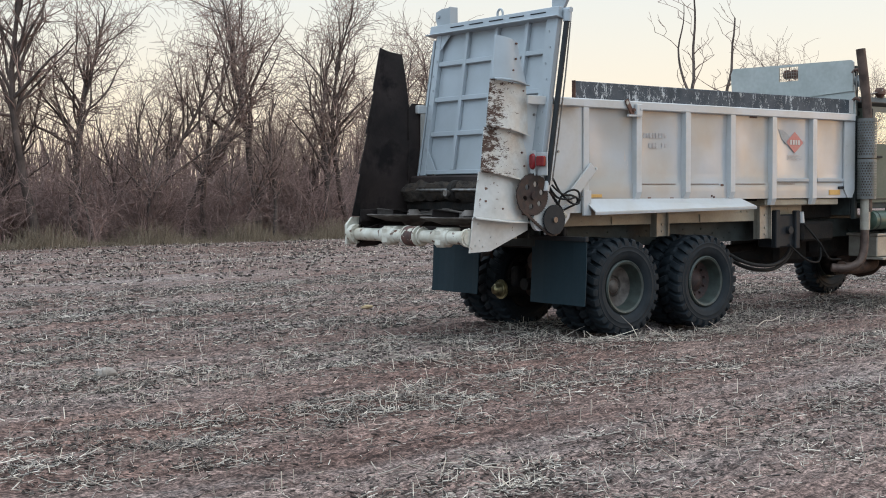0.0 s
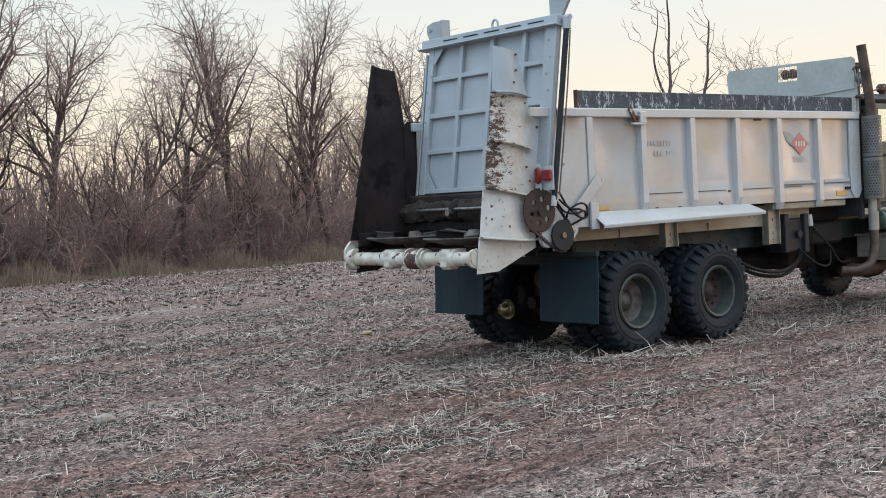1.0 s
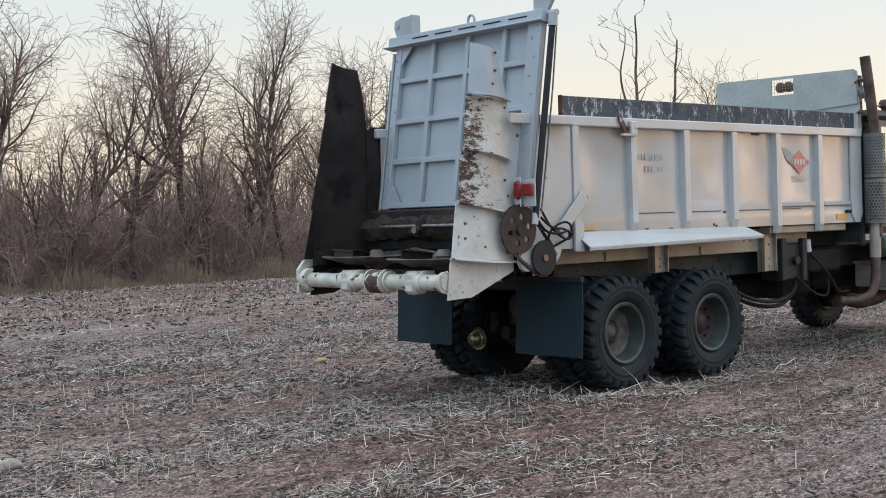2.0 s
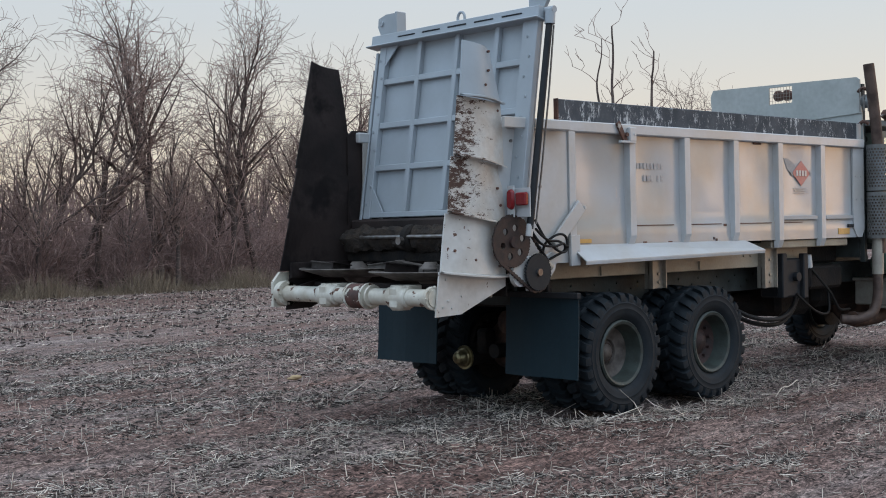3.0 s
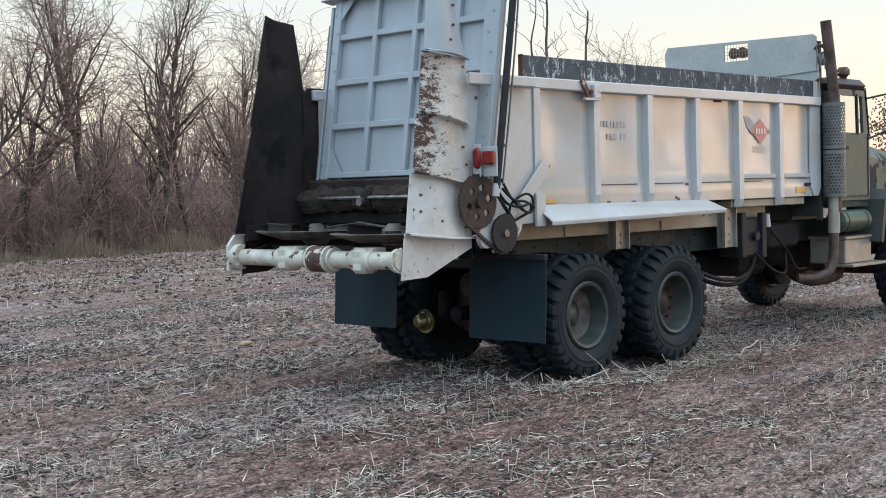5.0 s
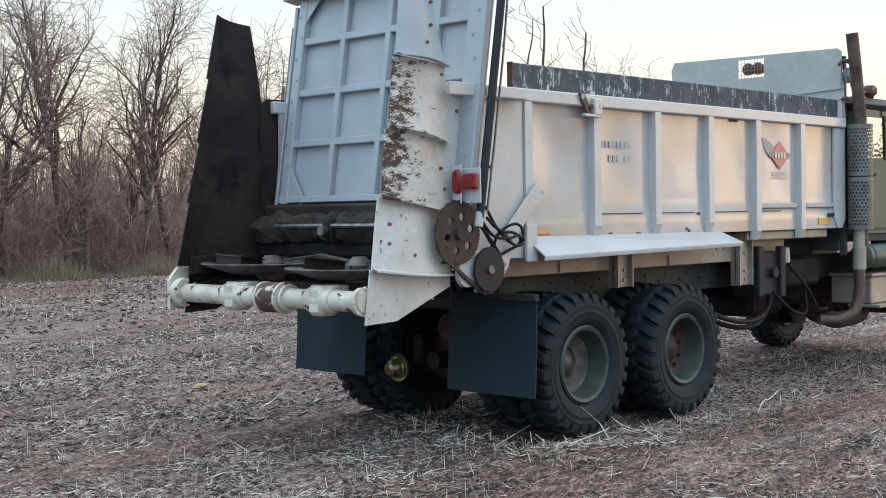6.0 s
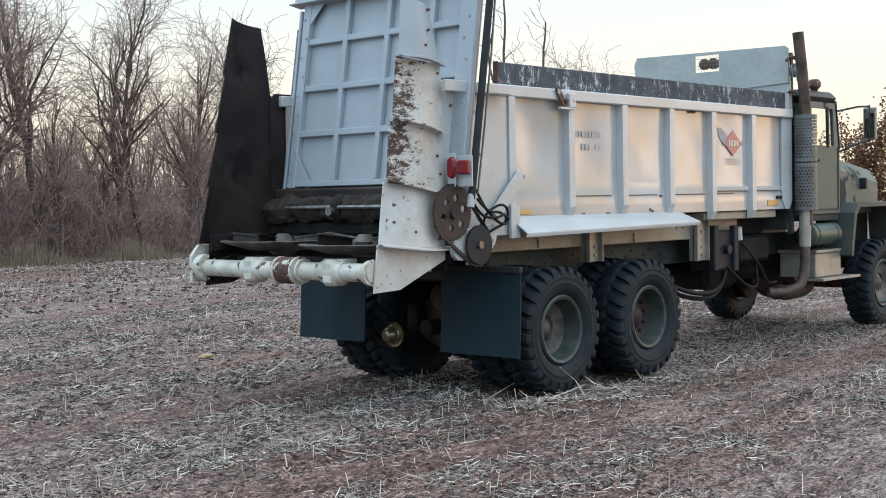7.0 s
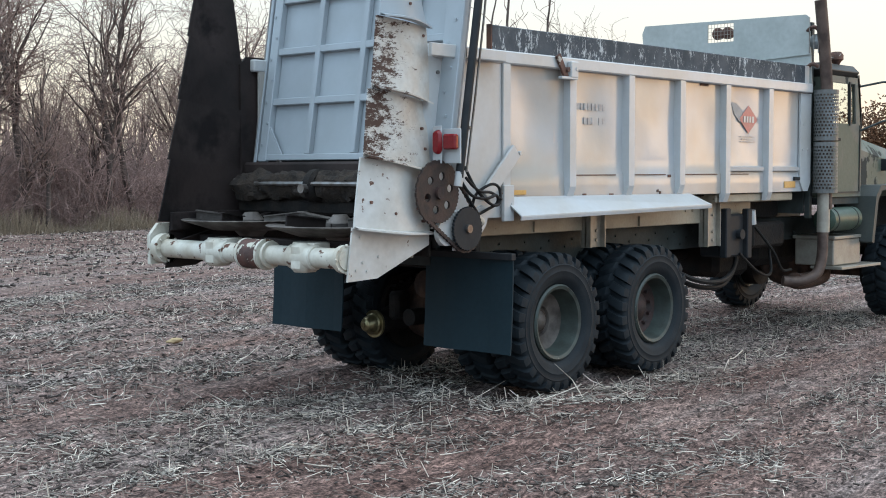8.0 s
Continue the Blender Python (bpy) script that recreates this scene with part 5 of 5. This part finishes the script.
for a, b in zip(secs, secs[1:]):
    for k in range(7):
        bm.faces.new((a[k], a[k + 1], b[k + 1], b[k]))
bm.faces.new(secs[-1])
bmesh.ops.recalc_face_normals(bm, faces=bm.faces)
hood = part("hood", bm, M_CAMO, truck, "camouflage-painted hood with louvres")
for k in range(9):
    part("louvre", boxed((5.74, -0.918, 1.50 + k * 0.060), (5.88, -0.880, 1.525 + k * 0.060), 0.004), M_OLIVE, hood)
for hx in (5.98, 6.74):
    part("hood_latch", boxed((hx, -0.91, 1.70), (hx + 0.05, -0.82, 1.84), 0.006), M_BLACK, hood)
for sd in (-1, 1):
    bm = bmesh.new()
    pr = [(5.66, 0.92), (5.76, 1.42), (5.88, 1.54), (7.15, 1.54), (7.24, 1.48), (7.32, 0.95)]
    inn = [(5.72, 0.90), (5.82, 1.38), (5.92, 1.485), (7.10, 1.485), (7.18, 1.43), (7.26, 0.93)]
    loops = []
    for loop, y in ((pr, 1.20), (pr, 0.74), (inn, 0.74), (inn, 1.20)):
        loops.append([bm.verts.new((x, sd * y, z)) for x, z in loop])
    for i in range(4):
        a, b = loops[i], loops[(i + 1) % 4]
        for k in range(len(pr) - 1):
            bm.faces.new((a[k], a[k + 1], b[k + 1], b[k]))
    bmesh.ops.recalc_face_normals(bm, faces=bm.faces)
    part("front_fender", bm, M_FENDER, truck, "flat-topped dark grey-green front fender")
    part("wheel_well", boxed((5.75, sd * 0.72 - 0.012, 0.72), (7.2, sd * 0.72 + 0.012, 1.60), 0.003), M_NEARBLACK, truck)
    part("brake_drum", tube(bmesh.new(), [(6.74, sd * 0.70, 0.53), (6.74, sd * 0.96, 0.53)], 0.26, 24), M_NEARBLACK, truck, smooth=True)

# mirror on its arms
bm = tube(bmesh.new(), [(5.60, -1.06, 2.62), (5.78, -1.24, 2.67), (5.86, -1.34, 2.67)], 0.012, 8)
tube(bm, [(5.62, -1.06, 2.14), (5.78, -1.24, 2.24), (5.86, -1.34, 2.27)], 0.012, 8)
tube(bm, [(5.86, -1.34, 2.25), (5.86, -1.34, 2.69)], 0.010, 8)
mirror = part("side_mirror", bm, M_OLIVE, truck, "tall rectangular mirror on tubular arms", smooth=True)
part("mirror_case", boxed((5.86, -1.42, 2.28), (5.90, -1.26, 2.66), 0.012), M_ALU, mirror)
part("mirror_glass", boxed((5.854, -1.405, 2.30), (5.859, -1.275, 2.64), 0.0), M_MIRROR, mirror)

# air tank, battery box, step, valve block, hoses between the axles
bm = tube(bmesh.new(), [(4.86, -1.0, 1.18), (4.90, -1.0, 1.18), (5.56, -1.0, 1.18), (5.61, -1.0, 1.18)], [0.07, 0.13, 0.13, 0.07], 22)
tank = part("air_tank", bm, M_TANK, truck, "green cylindrical air tank", smooth=True)
for tx in (4.98, 5.46):
    bm = tube(bmesh.new(), [(tx, -1.0, 1.18), (tx + 0.02, -1.0, 1.18)], 0.134, 22)
    part("tank_strap", bm, M_OLIVE, tank, smooth=True)
bbox = part("battery_box", boxed((5.03, -1.05, 0.68), (5.70, -0.60, 0.965), 0.012), M_ALU, truck, "dull aluminium battery box")
part("box_lid", boxed((5.01, -1.07, 0.965), (5.72, -0.58, 1.0), 0.006), M_ALU, bbox)
part("step_plate", boxed((5.0, -1.16, 0.645), (6.0, -0.80, 0.675), 0.004), M_ALU, truck, "flat metal cab step")
for hx in (5.1, 5.9):
    part("step_hanger", beam(bmesh.new(), (hx, -0.85, 0.66), (hx, -0.55, 1.05), 0.05, 0.02), M_OLIVE, truck)
bm = bmesh.new()
box(bm, (3.08, -0.84, 0.86), (3.54, -0.56, 1.28), 0.02)
box(bm, (3.04, -0.88, 0.86), (3.13, -0.80, 1.34), 0.01)
box(bm, (3.44, -0.89, 0.84), (3.53, -0.82, 1.33), 0.01)
tube(bm, [(3.34, -0.84, 1.08), (3.34, -0.89, 1.08)], 0.05, 12)
valve = part("valve_block", bm, M_BLACK, truck, "black hydraulic valve block with levers")
part("filter_can", tube(bmesh.new(), [(3.62, -0.84, 1.17), (3.60, -0.84, 1.31)], 0.042, 14), M_WHITE, valve, "white filter canister", smooth=True)
part("pump_box", boxed((3.70, -0.80, 0.92), (4.4, -0.55, 1.18), 0.03), M_NEARBLACK, truck)
for k, ctrl in enumerate(([(2.15, -0.60, 0.92), (2.50, -0.80, 0.70), (2.95, -0.85, 0.64), (3.40, -0.75, 0.72), (3.75, -0.60, 0.89)],
                          [(2.20, -0.56, 0.86), (2.55, -0.75, 0.64), (3.00, -0.80, 0.58), (3.45, -0.70, 0.66), (3.85, -0.56, 0.84)],
                          [(3.35, -0.85, 0.89), (3.65, -0.90, 0.69), (4.00, -0.85, 0.66), (4.25, -0.70, 0.89)],
                          [(3.75, -0.80, 1.14), (3.95, -0.90, 0.89), (4.15, -0.90, 0.69), (4.55, -0.80, 0.66)])):
    bm = tube(bmesh.new(), curve_pts(ctrl, 6), 0.024 if k < 2 else 0.014, 8)
    part("air_hose", bm, M_HOSE, truck, smooth=True)


# ---------------------------------------------------------------- trees
def grow(seed, height, lean=0.0, fork=0.35, spread=0.6, twigs=1.0, limb=1.0):
    """A bare tree: lists of thick limbs and thin twigs as tapered segments."""
    r = random.Random(seed)
    thick, thin = [], []

    def branch(p, d, length, rad, level):
        steps = max(2, int(length / (0.42, 0.40, 0.30, 0.22)[level]))
        seg = length / steps
        for i in range(steps):
            wob = (0.07, 0.17, 0.24, 0.26)[level]
            rise = (0.02, 0.05, 0.015, -0.01)[level]
            d = (d + Vector((r.gauss(0, wob), r.gauss(0, wob), r.gauss(0, wob * 0.7) + rise))).normalized()
            q = p + d * seg
            taper = 0.8
            r0 = rad * (1 - taper * i / steps)
            r1 = rad * (1 - taper * (i + 1) / steps)
            (thick if level < 2 else thin).append((p, q, max(r0, 0.0075), max(r1, 0.006)))
            t = (i + 1) / steps
            if level == 0:
                n = 0 if t < fork else 1 + (r.random() < 0.55)
            elif level == 1:
                n = (1 if t > 0.12 else 0) + (r.random() < 0.30 * twigs)
            elif level == 2:
                n = int(r.random() < 0.85 * twigs) + int(r.random() < 0.25 * twigs)
            else:
                n = 0
            for _ in range(int(n)):
                side = Matrix.Rotation(r.uniform(0, math.tau), 3, d) @ d.orthogonal().normalized()
                tilt = r.uniform(0.45, 1.15) * (spread + 0.15 * level)
                nd = (d * math.cos(tilt) + side * math.sin(tilt) + Vector((0, 0, 0.12 if level == 0 else 0.04))).normalized()
                if level == 0:
                    ln = limb * height * r.uniform(0.22, 0.46) * (1.25 - 0.75 * t)
                elif level == 1:
                    ln = length * r.uniform(0.30, 0.60) * (1.2 - 0.6 * t)
                else:
                    ln = r.uniform(0.35, 0.9)
                branch(q, nd, max(ln, 0.4), max(r1 * r.uniform(0.50, 0.80), 0.009), level + 1)
            p = q

    d0 = Vector((lean, r.uniform(-0.05, 0.05), 1)).normalized()
    branch(Vector((0, 0, -0.15)), d0, height * 0.84, height * 0.0140, 0)
    return thick, thin


def pack(segs):
    a = np.array([s[0] for s in segs])
    b = np.array([s[1] for s in segs])
    return a, b, np.array([s[2] for s in segs]), np.array([s[3] for s in segs])


def bare_tree(seed, height, label, **kw):
    thick, thin = grow(seed, height, **kw)
    t = tagged(new("bare_tree"), label, "tree", group="trees of the wood edge")
    trunk = cloud("trunk", pack(thick), 6, M_BARK)
    trunk.parent = t
    crown = cloud("crown", pack(thin), 3, M_TWIG)
    crown.parent = t
    return t


kinds = [bare_tree(11, 10.5, "tall bare grey-brown tree with a forked trunk", fork=0.34, spread=0.75, twigs=1.35),
         bare_tree(23, 9.0, "slim bare tree with fine reddish twigs", fork=0.30, spread=0.72, lean=0.08, twigs=1.35),
         bare_tree(37, 11.5, "tall bare tree with spreading upper limbs", fork=0.32, spread=0.88, lean=-0.08, twigs=1.3),
         bare_tree(41, 7.5, "crooked bare tree with low limbs", fork=0.22, spread=0.8, lean=0.12, twigs=1.25),
         bare_tree(59, 8.5, "bare tree with dense brush of fine twigs", fork=0.3, spread=0.8, twigs=1.2)]
spots = [(-2.0, 28, 1, 1.0), (0.3, 28, 3, 1.15), (2.0, 28.5, 2, 0.90), (4.7, 28, 0, 1.12), (6.0, 28.4, 2, 0.92), (8.3, 28, 1, 0.88), (9.8, 28.5, 4, 0.82), (11.0, 29, 3, 0.95),
         (12.9, 28.5, 2, 1.05), (15.5, 28.2, 3, 1.02), (16.8, 28.6, 0, 0.84), (18.6, 28.4, 1, 0.98), (20.4, 29.2, 4, 0.95), (22.0, 28, 1, 1.05), (24.2, 28.5, 4, 0.85),
         (-5.5, 28, 0, 0.9), (50.5, 34, 4, 1.06), (53.2, 34.5, 1, 1.28), (57, 34, 4, 1.18), (62, 36, 0, 0.8)]
tr = random.Random(9)
for i in range(30):
    spots.append((-6 + i * 1.02 + tr.uniform(-0.6, 0.6), tr.uniform(26.6, 31.5), tr.choice((1, 3, 4, 3)), tr.uniform(0.45, 0.72)))
for _ in range(12):
    spots.append((tr.uniform(-10, 32), tr.uniform(31.0, 46), tr.randrange(5), tr.uniform(0.50, 0.80)))
used = set()
tr = random.Random(5)
for x, y, k, s in spots:
    m = Matrix.LocRotScale((x, y, 0), Euler((0, 0, tr.uniform(0, math.tau))), (s, s, s))
    if k not in used:
        kinds[k].matrix_basis = m
        used.add(k)
    else:
        copy_thing(kinds[k], m)

# two thin dead trees standing behind the truck
def dead_tree(seed, x, y, h, twin):
    r = random.Random(seed)
    trunk, twigs = [], []

    def stem(p, d, length, rad, wob, into, level):
        steps = max(3, int(length / 0.4))
        for k in range(steps):
            d = (d + Vector((r.gauss(0, wob), r.gauss(0, wob), r.gauss(0, wob * 0.5)))).normalized()
            if level == 0:
                d = (d + Vector((0, 0, 0.25))).normalized()
            q = p + d * length / steps
            ra, rb = rad * (1 - 0.75 * k / steps), rad * (1 - 0.75 * (k + 1) / steps)
            into.append((p, q, max(ra, 0.012), max(rb, 0.010)))
            if level < 3 and k > steps * (0.45 if level == 0 else 0.15) and r.random() < 0.70:
                a = r.uniform(0, math.tau)
                nd = Vector((math.cos(a), math.sin(a), r.uniform(0.5, 1.6))).normalized()
                stem(q, nd, r.uniform(0.7, 1.9) * (1, 0.6, 0.35)[level], max(rb * 0.45, 0.016), 0.25, twigs, level + 1)
            p = q

    stem(Vector((0, 0, -0.1)), Vector((0.02, 0, 1)), h, 0.15, 0.11, trunk, 0)
    if twin:
        stem(trunk[int(len(trunk) * 0.55)][1], Vector((-0.45, 0.45, 1)).normalized(), h * 0.40, 0.075, 0.13, trunk, 0)
    t = tagged(new("dead_tree"), "thin leafless dead tree with few twigs", "tree")
    t.location = (x, y, 0)
    for nm, sg, mt in (("trunk", trunk, M_BARK), ("crown", twigs, M_TWIG)):
        o = cloud(nm, pack(sg), 6 if nm == "trunk" else 4, mt)
        o.parent = t


dead_tree(71, 36.1, 28.0, 11.2, True)
dead_tree(78, 37.9, 28.0, 9.8, False)

# thicket of brush along the wood's edge: shrubs of many crooked stems
A, B, RA, RB = [], [], [], []
for s in range(480):
    cx, cy = rng.uniform(-12, 30), 26.0 + rng.gamma(1.8, 2.2)
    bay = math.sin(cx * 0.9 + 0.5) + 0.7 * math.sin(cx * 2.3 + 1.7)
    if bay < -0.2 and cy < 29.5:
        continue
    big_ = rng.uniform(0.30, 1.0) * (0.75 + 0.22 * bay) + 0.02 * (cy - 26.0)
    for _ in range(rng.integers(8, 15)):
        p = np.array([cx + rng.normal(0, 0.22), cy + rng.normal(0, 0.22), -0.05])
        d = np.array([rng.normal(0, 0.34), rng.normal(0, 0.34), 1.0])
        hgt = rng.uniform(1.6, 5.0) * big_
        st = 5
        r0 = rng.uniform(0.010, 0.026)
        for k in range(st):
            d = d + rng.normal(0, 0.24, 3) * (1, 1, 0.35)
            d /= np.linalg.norm(d)
            q = p + d * hgt / st
            A.append(p), B.append(q), RA.append(r0 * (1 - k / 6)), RB.append(r0 * (1 - (k + 1) / 6))
            for _ in range(2 if k else 1):
                e = d * 0.5 + rng.normal(0, 0.75, 3)
                e /= np.linalg.norm(e)
                m_ = q + e * rng.uniform(0.25, 0.7)
                f = e + rng.normal(0, 0.5, 3) - (0, 0, 0.15)
                f /= np.linalg.norm(f)
                A.append(q), B.append(m_), RA.append(0.009), RB.append(0.007)
                A.append(m_), B.append(m_ + f * rng.uniform(0.2, 0.7)), RA.append(0.007), RB.append(0.0045)
            p = q
o = cloud("brush_thicket", (np.array(A), np.array(B), np.array(RA), np.array(RB)), 3, M_BRUSH)
tagged(o, "dense grey-brown leafless brush under the trees", "brush", kind="stuff")

# stems of the deeper wood
n = 3600
fx_ = rng.uniform(-25, 46, n)
fy_ = rng.uniform(40, 70, n)
fa = np.stack([fx_, fy_, np.full(n, -0.05)], -1)
fh = rng.uniform(2.2, 5.2, n)
fm = fa + np.stack([rng.normal(0, 0.25, n), rng.normal(0, 0.25, n), fh * 0.5], -1)
fb = fm + np.stack([rng.normal(0, 0.5, n), rng.normal(0, 0.5, n), fh * 0.5], -1)
fr_ = rng.uniform(0.03, 0.08, n)
o = cloud("far_wood", (np.concatenate([fa, fm]), np.concatenate([fm, fb]), np.concatenate([fr_, fr_ * 0.8]), np.concatenate([fr_ * 0.8, fr_ * 0.3])), 3, M_BRUSH)
tagged(o, "many grey stems deep in the bare wood", "woods", kind="stuff")

# dry grass at the wood's foot
n = 15000
gx_ = rng.uniform(-14, 30, n)
gy_ = 24.8 + rng.gamma(1.6, 0.7, n)
ga = np.stack([gx_, gy_, np.full(n, -0.03)], -1)
gb = ga + np.stack([rng.normal(0, 0.16, n), rng.normal(0, 0.16, n), rng.uniform(0.12, 0.8, n) * (0.6 + 0.4 * np.sin(gx_ * 1.9))], -1)
o = cloud("dry_grass", (ga, gb, np.full(n, 0.008), np.full(n, 0.003)), 3, M_DRYGRASS)
tagged(o, "tan dry grass along the field's edge", "grass", kind="stuff")

# russet-leaved trees beyond the cab
for seed, x, y, h in ((81, 28.0, 8.6, 3.3), (82, 28.5, 7.0, 4.0), (83, 27.5, 5.0, 4.0)):
    thick, thin = grow(seed, h, fork=0.15, spread=0.75, twigs=0.8)
    t = tagged(new("russet_tree"), "low tree with russet dry leaves", "tree")
    t.location = (x, y, 0)
    o = cloud("trunk", pack(thick), 5, M_BARK)
    o.parent = t
    lr = np.random.default_rng(seed)
    tips = np.array([s[1] for s in thin])
    tips = tips[lr.integers(0, len(tips), 5000)] + lr.normal(0, 0.16, (5000, 3))
    dirs = lr.normal(0, 1, (5000, 3))
    dirs /= np.linalg.norm(dirs, axis=1, keepdims=True)
    o = cloud("crown", (tips, tips + dirs * 0.09, np.full(5000, 0.030), np.full(5000, 0.006)), 3, M_REDLEAF)
    o.parent = t

# ---------------------------------------------------------------- crop residue
def residue(name, n, xr, yr, stand, long_, thick_, material=M_STRAW):
    """Broken stalks: standing stubs in rows, or lying straw along all directions; strips follow the rows."""
    x, y = rng.uniform(*xr, n * 12), rng.uniform(*yr, n * 12)
    # wheel tracks run bare; clumps of trash lie between them
    track = np.zeros_like(y)
    for yc, wv in ((-2.05, 0.65), (-4.35, 0.75), (-6.6, 0.7), (0.9, 0.45), (3.6, 0.5), (6.6, 0.6), (9.9, 0.7)):
        track = np.maximum(track, np.exp(-((y - yc - 0.22 * np.sin(x * 0.45 + yc) - 0.03 * x) / wv) ** 2))
    patch = 0.5 + 0.5 * np.sin(x * 0.9 + 2.1 * np.sin(y * 0.9)) * np.sin(y * 1.7 + 1.4 * np.sin(x * 0.6))
    clump = np.clip(0.5 + 0.8 * np.sin(x * 3.3 + 2.0 * np.sin(y * 4.1)) * np.sin(y * 5.1 + 1.7 * np.sin(x * 2.7)), 0, 1)
    want = (0.05 + 0.95 * (0.25 + 0.75 * patch) * (0.12 + 0.88 * clump ** 3)) * (1 - 0.93 * track)
    if stand:
        row = np.abs(((y + 0.05 * np.sin(x * 0.8)) / 0.38) % 1 - 0.5)
        want = want * np.exp(-((0.5 - row) / 0.13) ** 2) + 0.02
    keep = rng.uniform(0, 1, n * 12) < want
    free = ~((x > -0.5) & (x < 1.8) & (((y > -1.18) & (y < -0.45)) | ((y > 0.9) & (y < 1.65))))
    x, y = x[keep & free][:n], y[keep & free][:n]
    n = len(x)
    z = ground_height(x, y)
    yaw = rng.uniform(0, math.tau, n)
    if stand:
        length = rng.uniform(0.03, 0.12, n)
        tilt = np.abs(rng.normal(0, 0.35, n))
        rad = rng.uniform(0.0022, 0.0045, n) * thick_
        d = np.stack([np.sin(tilt) * np.cos(yaw), np.sin(tilt) * np.sin(yaw), np.cos(tilt)], -1)
        a = np.stack([x, y, z - 0.02], -1)
        b = a + d * (length + 0.02)[:, None]
        return cloud(name, (a, b, rad, rad * 0.85), 3, material)
    length = rng.gamma(1.6, long_, n) + 0.015
    rad = rng.uniform(0.6, 1.6, n) * thick_
    up = np.abs(rng.normal(0, 0.22, n))
    d = np.stack([np.cos(yaw) * np.cos(up), np.sin(yaw) * np.cos(up), np.sin(up)], -1)
    a = np.stack([x, y, z + 0.004 + rng.uniform(0, 0.014, n)], -1)
    if long_ < 0.03:
        return cloud(name, (a, a + d * length[:, None], rad, rad * 0.8), 3, material)
    m_ = a + d * (length * 0.5)[:, None]
    bend = rng.normal(0, 0.40, (n, 3)) * (1, 1, 0.4)
    d2 = d + bend
    d2 /= np.linalg.norm(d2, axis=1, keepdims=True)
    b = m_ + d2 * (length * 0.5)[:, None]
    b[:, 2] = np.maximum(b[:, 2], z + 0.003)
    return cloud(name, (np.concatenate([a, m_]), np.concatenate([m_, b]), np.concatenate([rad, rad]), np.concatenate([rad, rad * 0.6])), 3, material)


LITTER = "pale broken stalks and straw lying on the soil"
STUBS = "short pale standing crop stubs in rows"
tagged(residue("straw_bits", 32000, (-8, 8), (-8.5, 0.5), False, 0.017, 0.0022), LITTER, "straw", kind="stuff")
tagged(residue("straw_bits", 20000, (-9, 14), (0.5, 9), False, 0.020, 0.0034), LITTER, "straw", kind="stuff")
tagged(residue("straw_bits", 15000, (-12, 34), (9, 27), False, 0.026, 0.0070), LITTER, "straw", kind="stuff")
tagged(residue("straw_litter", 7000, (-8, 8), (-8.5, 2.0), False, 0.046, 0.0031), LITTER, "straw", kind="stuff")
tagged(residue("straw_litter", 3000, (-9, 14), (2.0, 9), False, 0.046, 0.0036), LITTER, "straw", kind="stuff")
tagged(residue("straw_litter", 420, (-0.9, 3.0), (-1.75, -1.22), False, 0.050, 0.0030), LITTER, "straw", kind="stuff")
# dark soil bits that also stand in for small shadows between the straws
M_SHADE_CRUMB = mat("soil_shade_crumb", (0.085, 0.066, 0.057), 0.95, other=(0.048, 0.038, 0.033), scale=6, mix=0.9, bump=0, rand=0.5)
SHADE_CLODS = "dark soil crumbs standing in for small shadows among the straw"
tagged(residue("shade_crumbs", 26000, (-8, 7), (-8, 1.0), False, 0.010, 0.0046, M_SHADE_CRUMB), SHADE_CLODS, "soil", kind="stuff")
tagged(residue("shade_crumbs", 22000, (-9, 12), (1.0, 10), False, 0.015, 0.0062, M_SHADE_CRUMB), SHADE_CLODS, "soil", kind="stuff")
tagged(residue("shade_crumbs", 10000, (-12, 30), (10, 27), False, 0.03, 0.014, M_SHADE_CRUMB), SHADE_CLODS, "soil", kind="stuff")
CHAFF = "grey weathered chaff scattered on the soil"
tagged(residue("grey_chaff", 10000, (-8, 7), (-8, 1.0), False, 0.016, 0.0026, M_CHAFF), CHAFF, "chaff", kind="stuff")
tagged(residue("grey_chaff", 20000, (-9, 12), (1.0, 10), False, 0.020, 0.0036, M_CHAFF), CHAFF, "chaff", kind="stuff")
tagged(residue("crop_stubble", 3800, (-8, 9), (-8.5, 2), True, 0, 1.0), STUBS, "stubble", kind="stuff")
tagged(residue("crop_stubble", 7000, (-12, 30), (2, 26), True, 0, 1.4), STUBS, "stubble", kind="stuff")


# a few things that stand out on the field
def lump(name, at, size, seed, material, label, category):
    bm = bmesh.new()
    bmesh.ops.create_icosphere(bm, subdivisions=3, radius=1.0)
    for v in bm.verts:
        k = 1 + 0.35 * noise.noise(v.co * 1.3 + Vector((seed, 0, 0))) + 0.15 * noise.noise(v.co * 3.5 + Vector((0, seed, 0)))
        v.co = Vector((v.co.x * size[0], v.co.y * size[1], v.co.z * size[2])) * k
    o = link(name, bm, material, smooth=True)
    o.location = at
    return tagged(o, label, category)


lump("stone", (-5.71, -0.22, 0.01), (0.10, 0.07, 0.045), 3, M_STONE, "pale rough stone lying on the soil", "stone")
lump("corn_husk", (-0.25, 3.46, 0.015), (0.085, 0.04, 0.026), 8, M_HUSK, "yellow dry husk lying on the soil", "husk")
bm = tube(bmesh.new(), curve_pts([(1.63, -1.66, 0.01), (2.0, -1.50, 0.05), (2.28, -1.40, 0.03), (2.50, -1.36, 0.07)], 6), 0.0055, 6)
tagged(link("crop_stalk", bm, M_STRAW, smooth=True), "long pale dry stalk lying beside the tyres", "stalk")
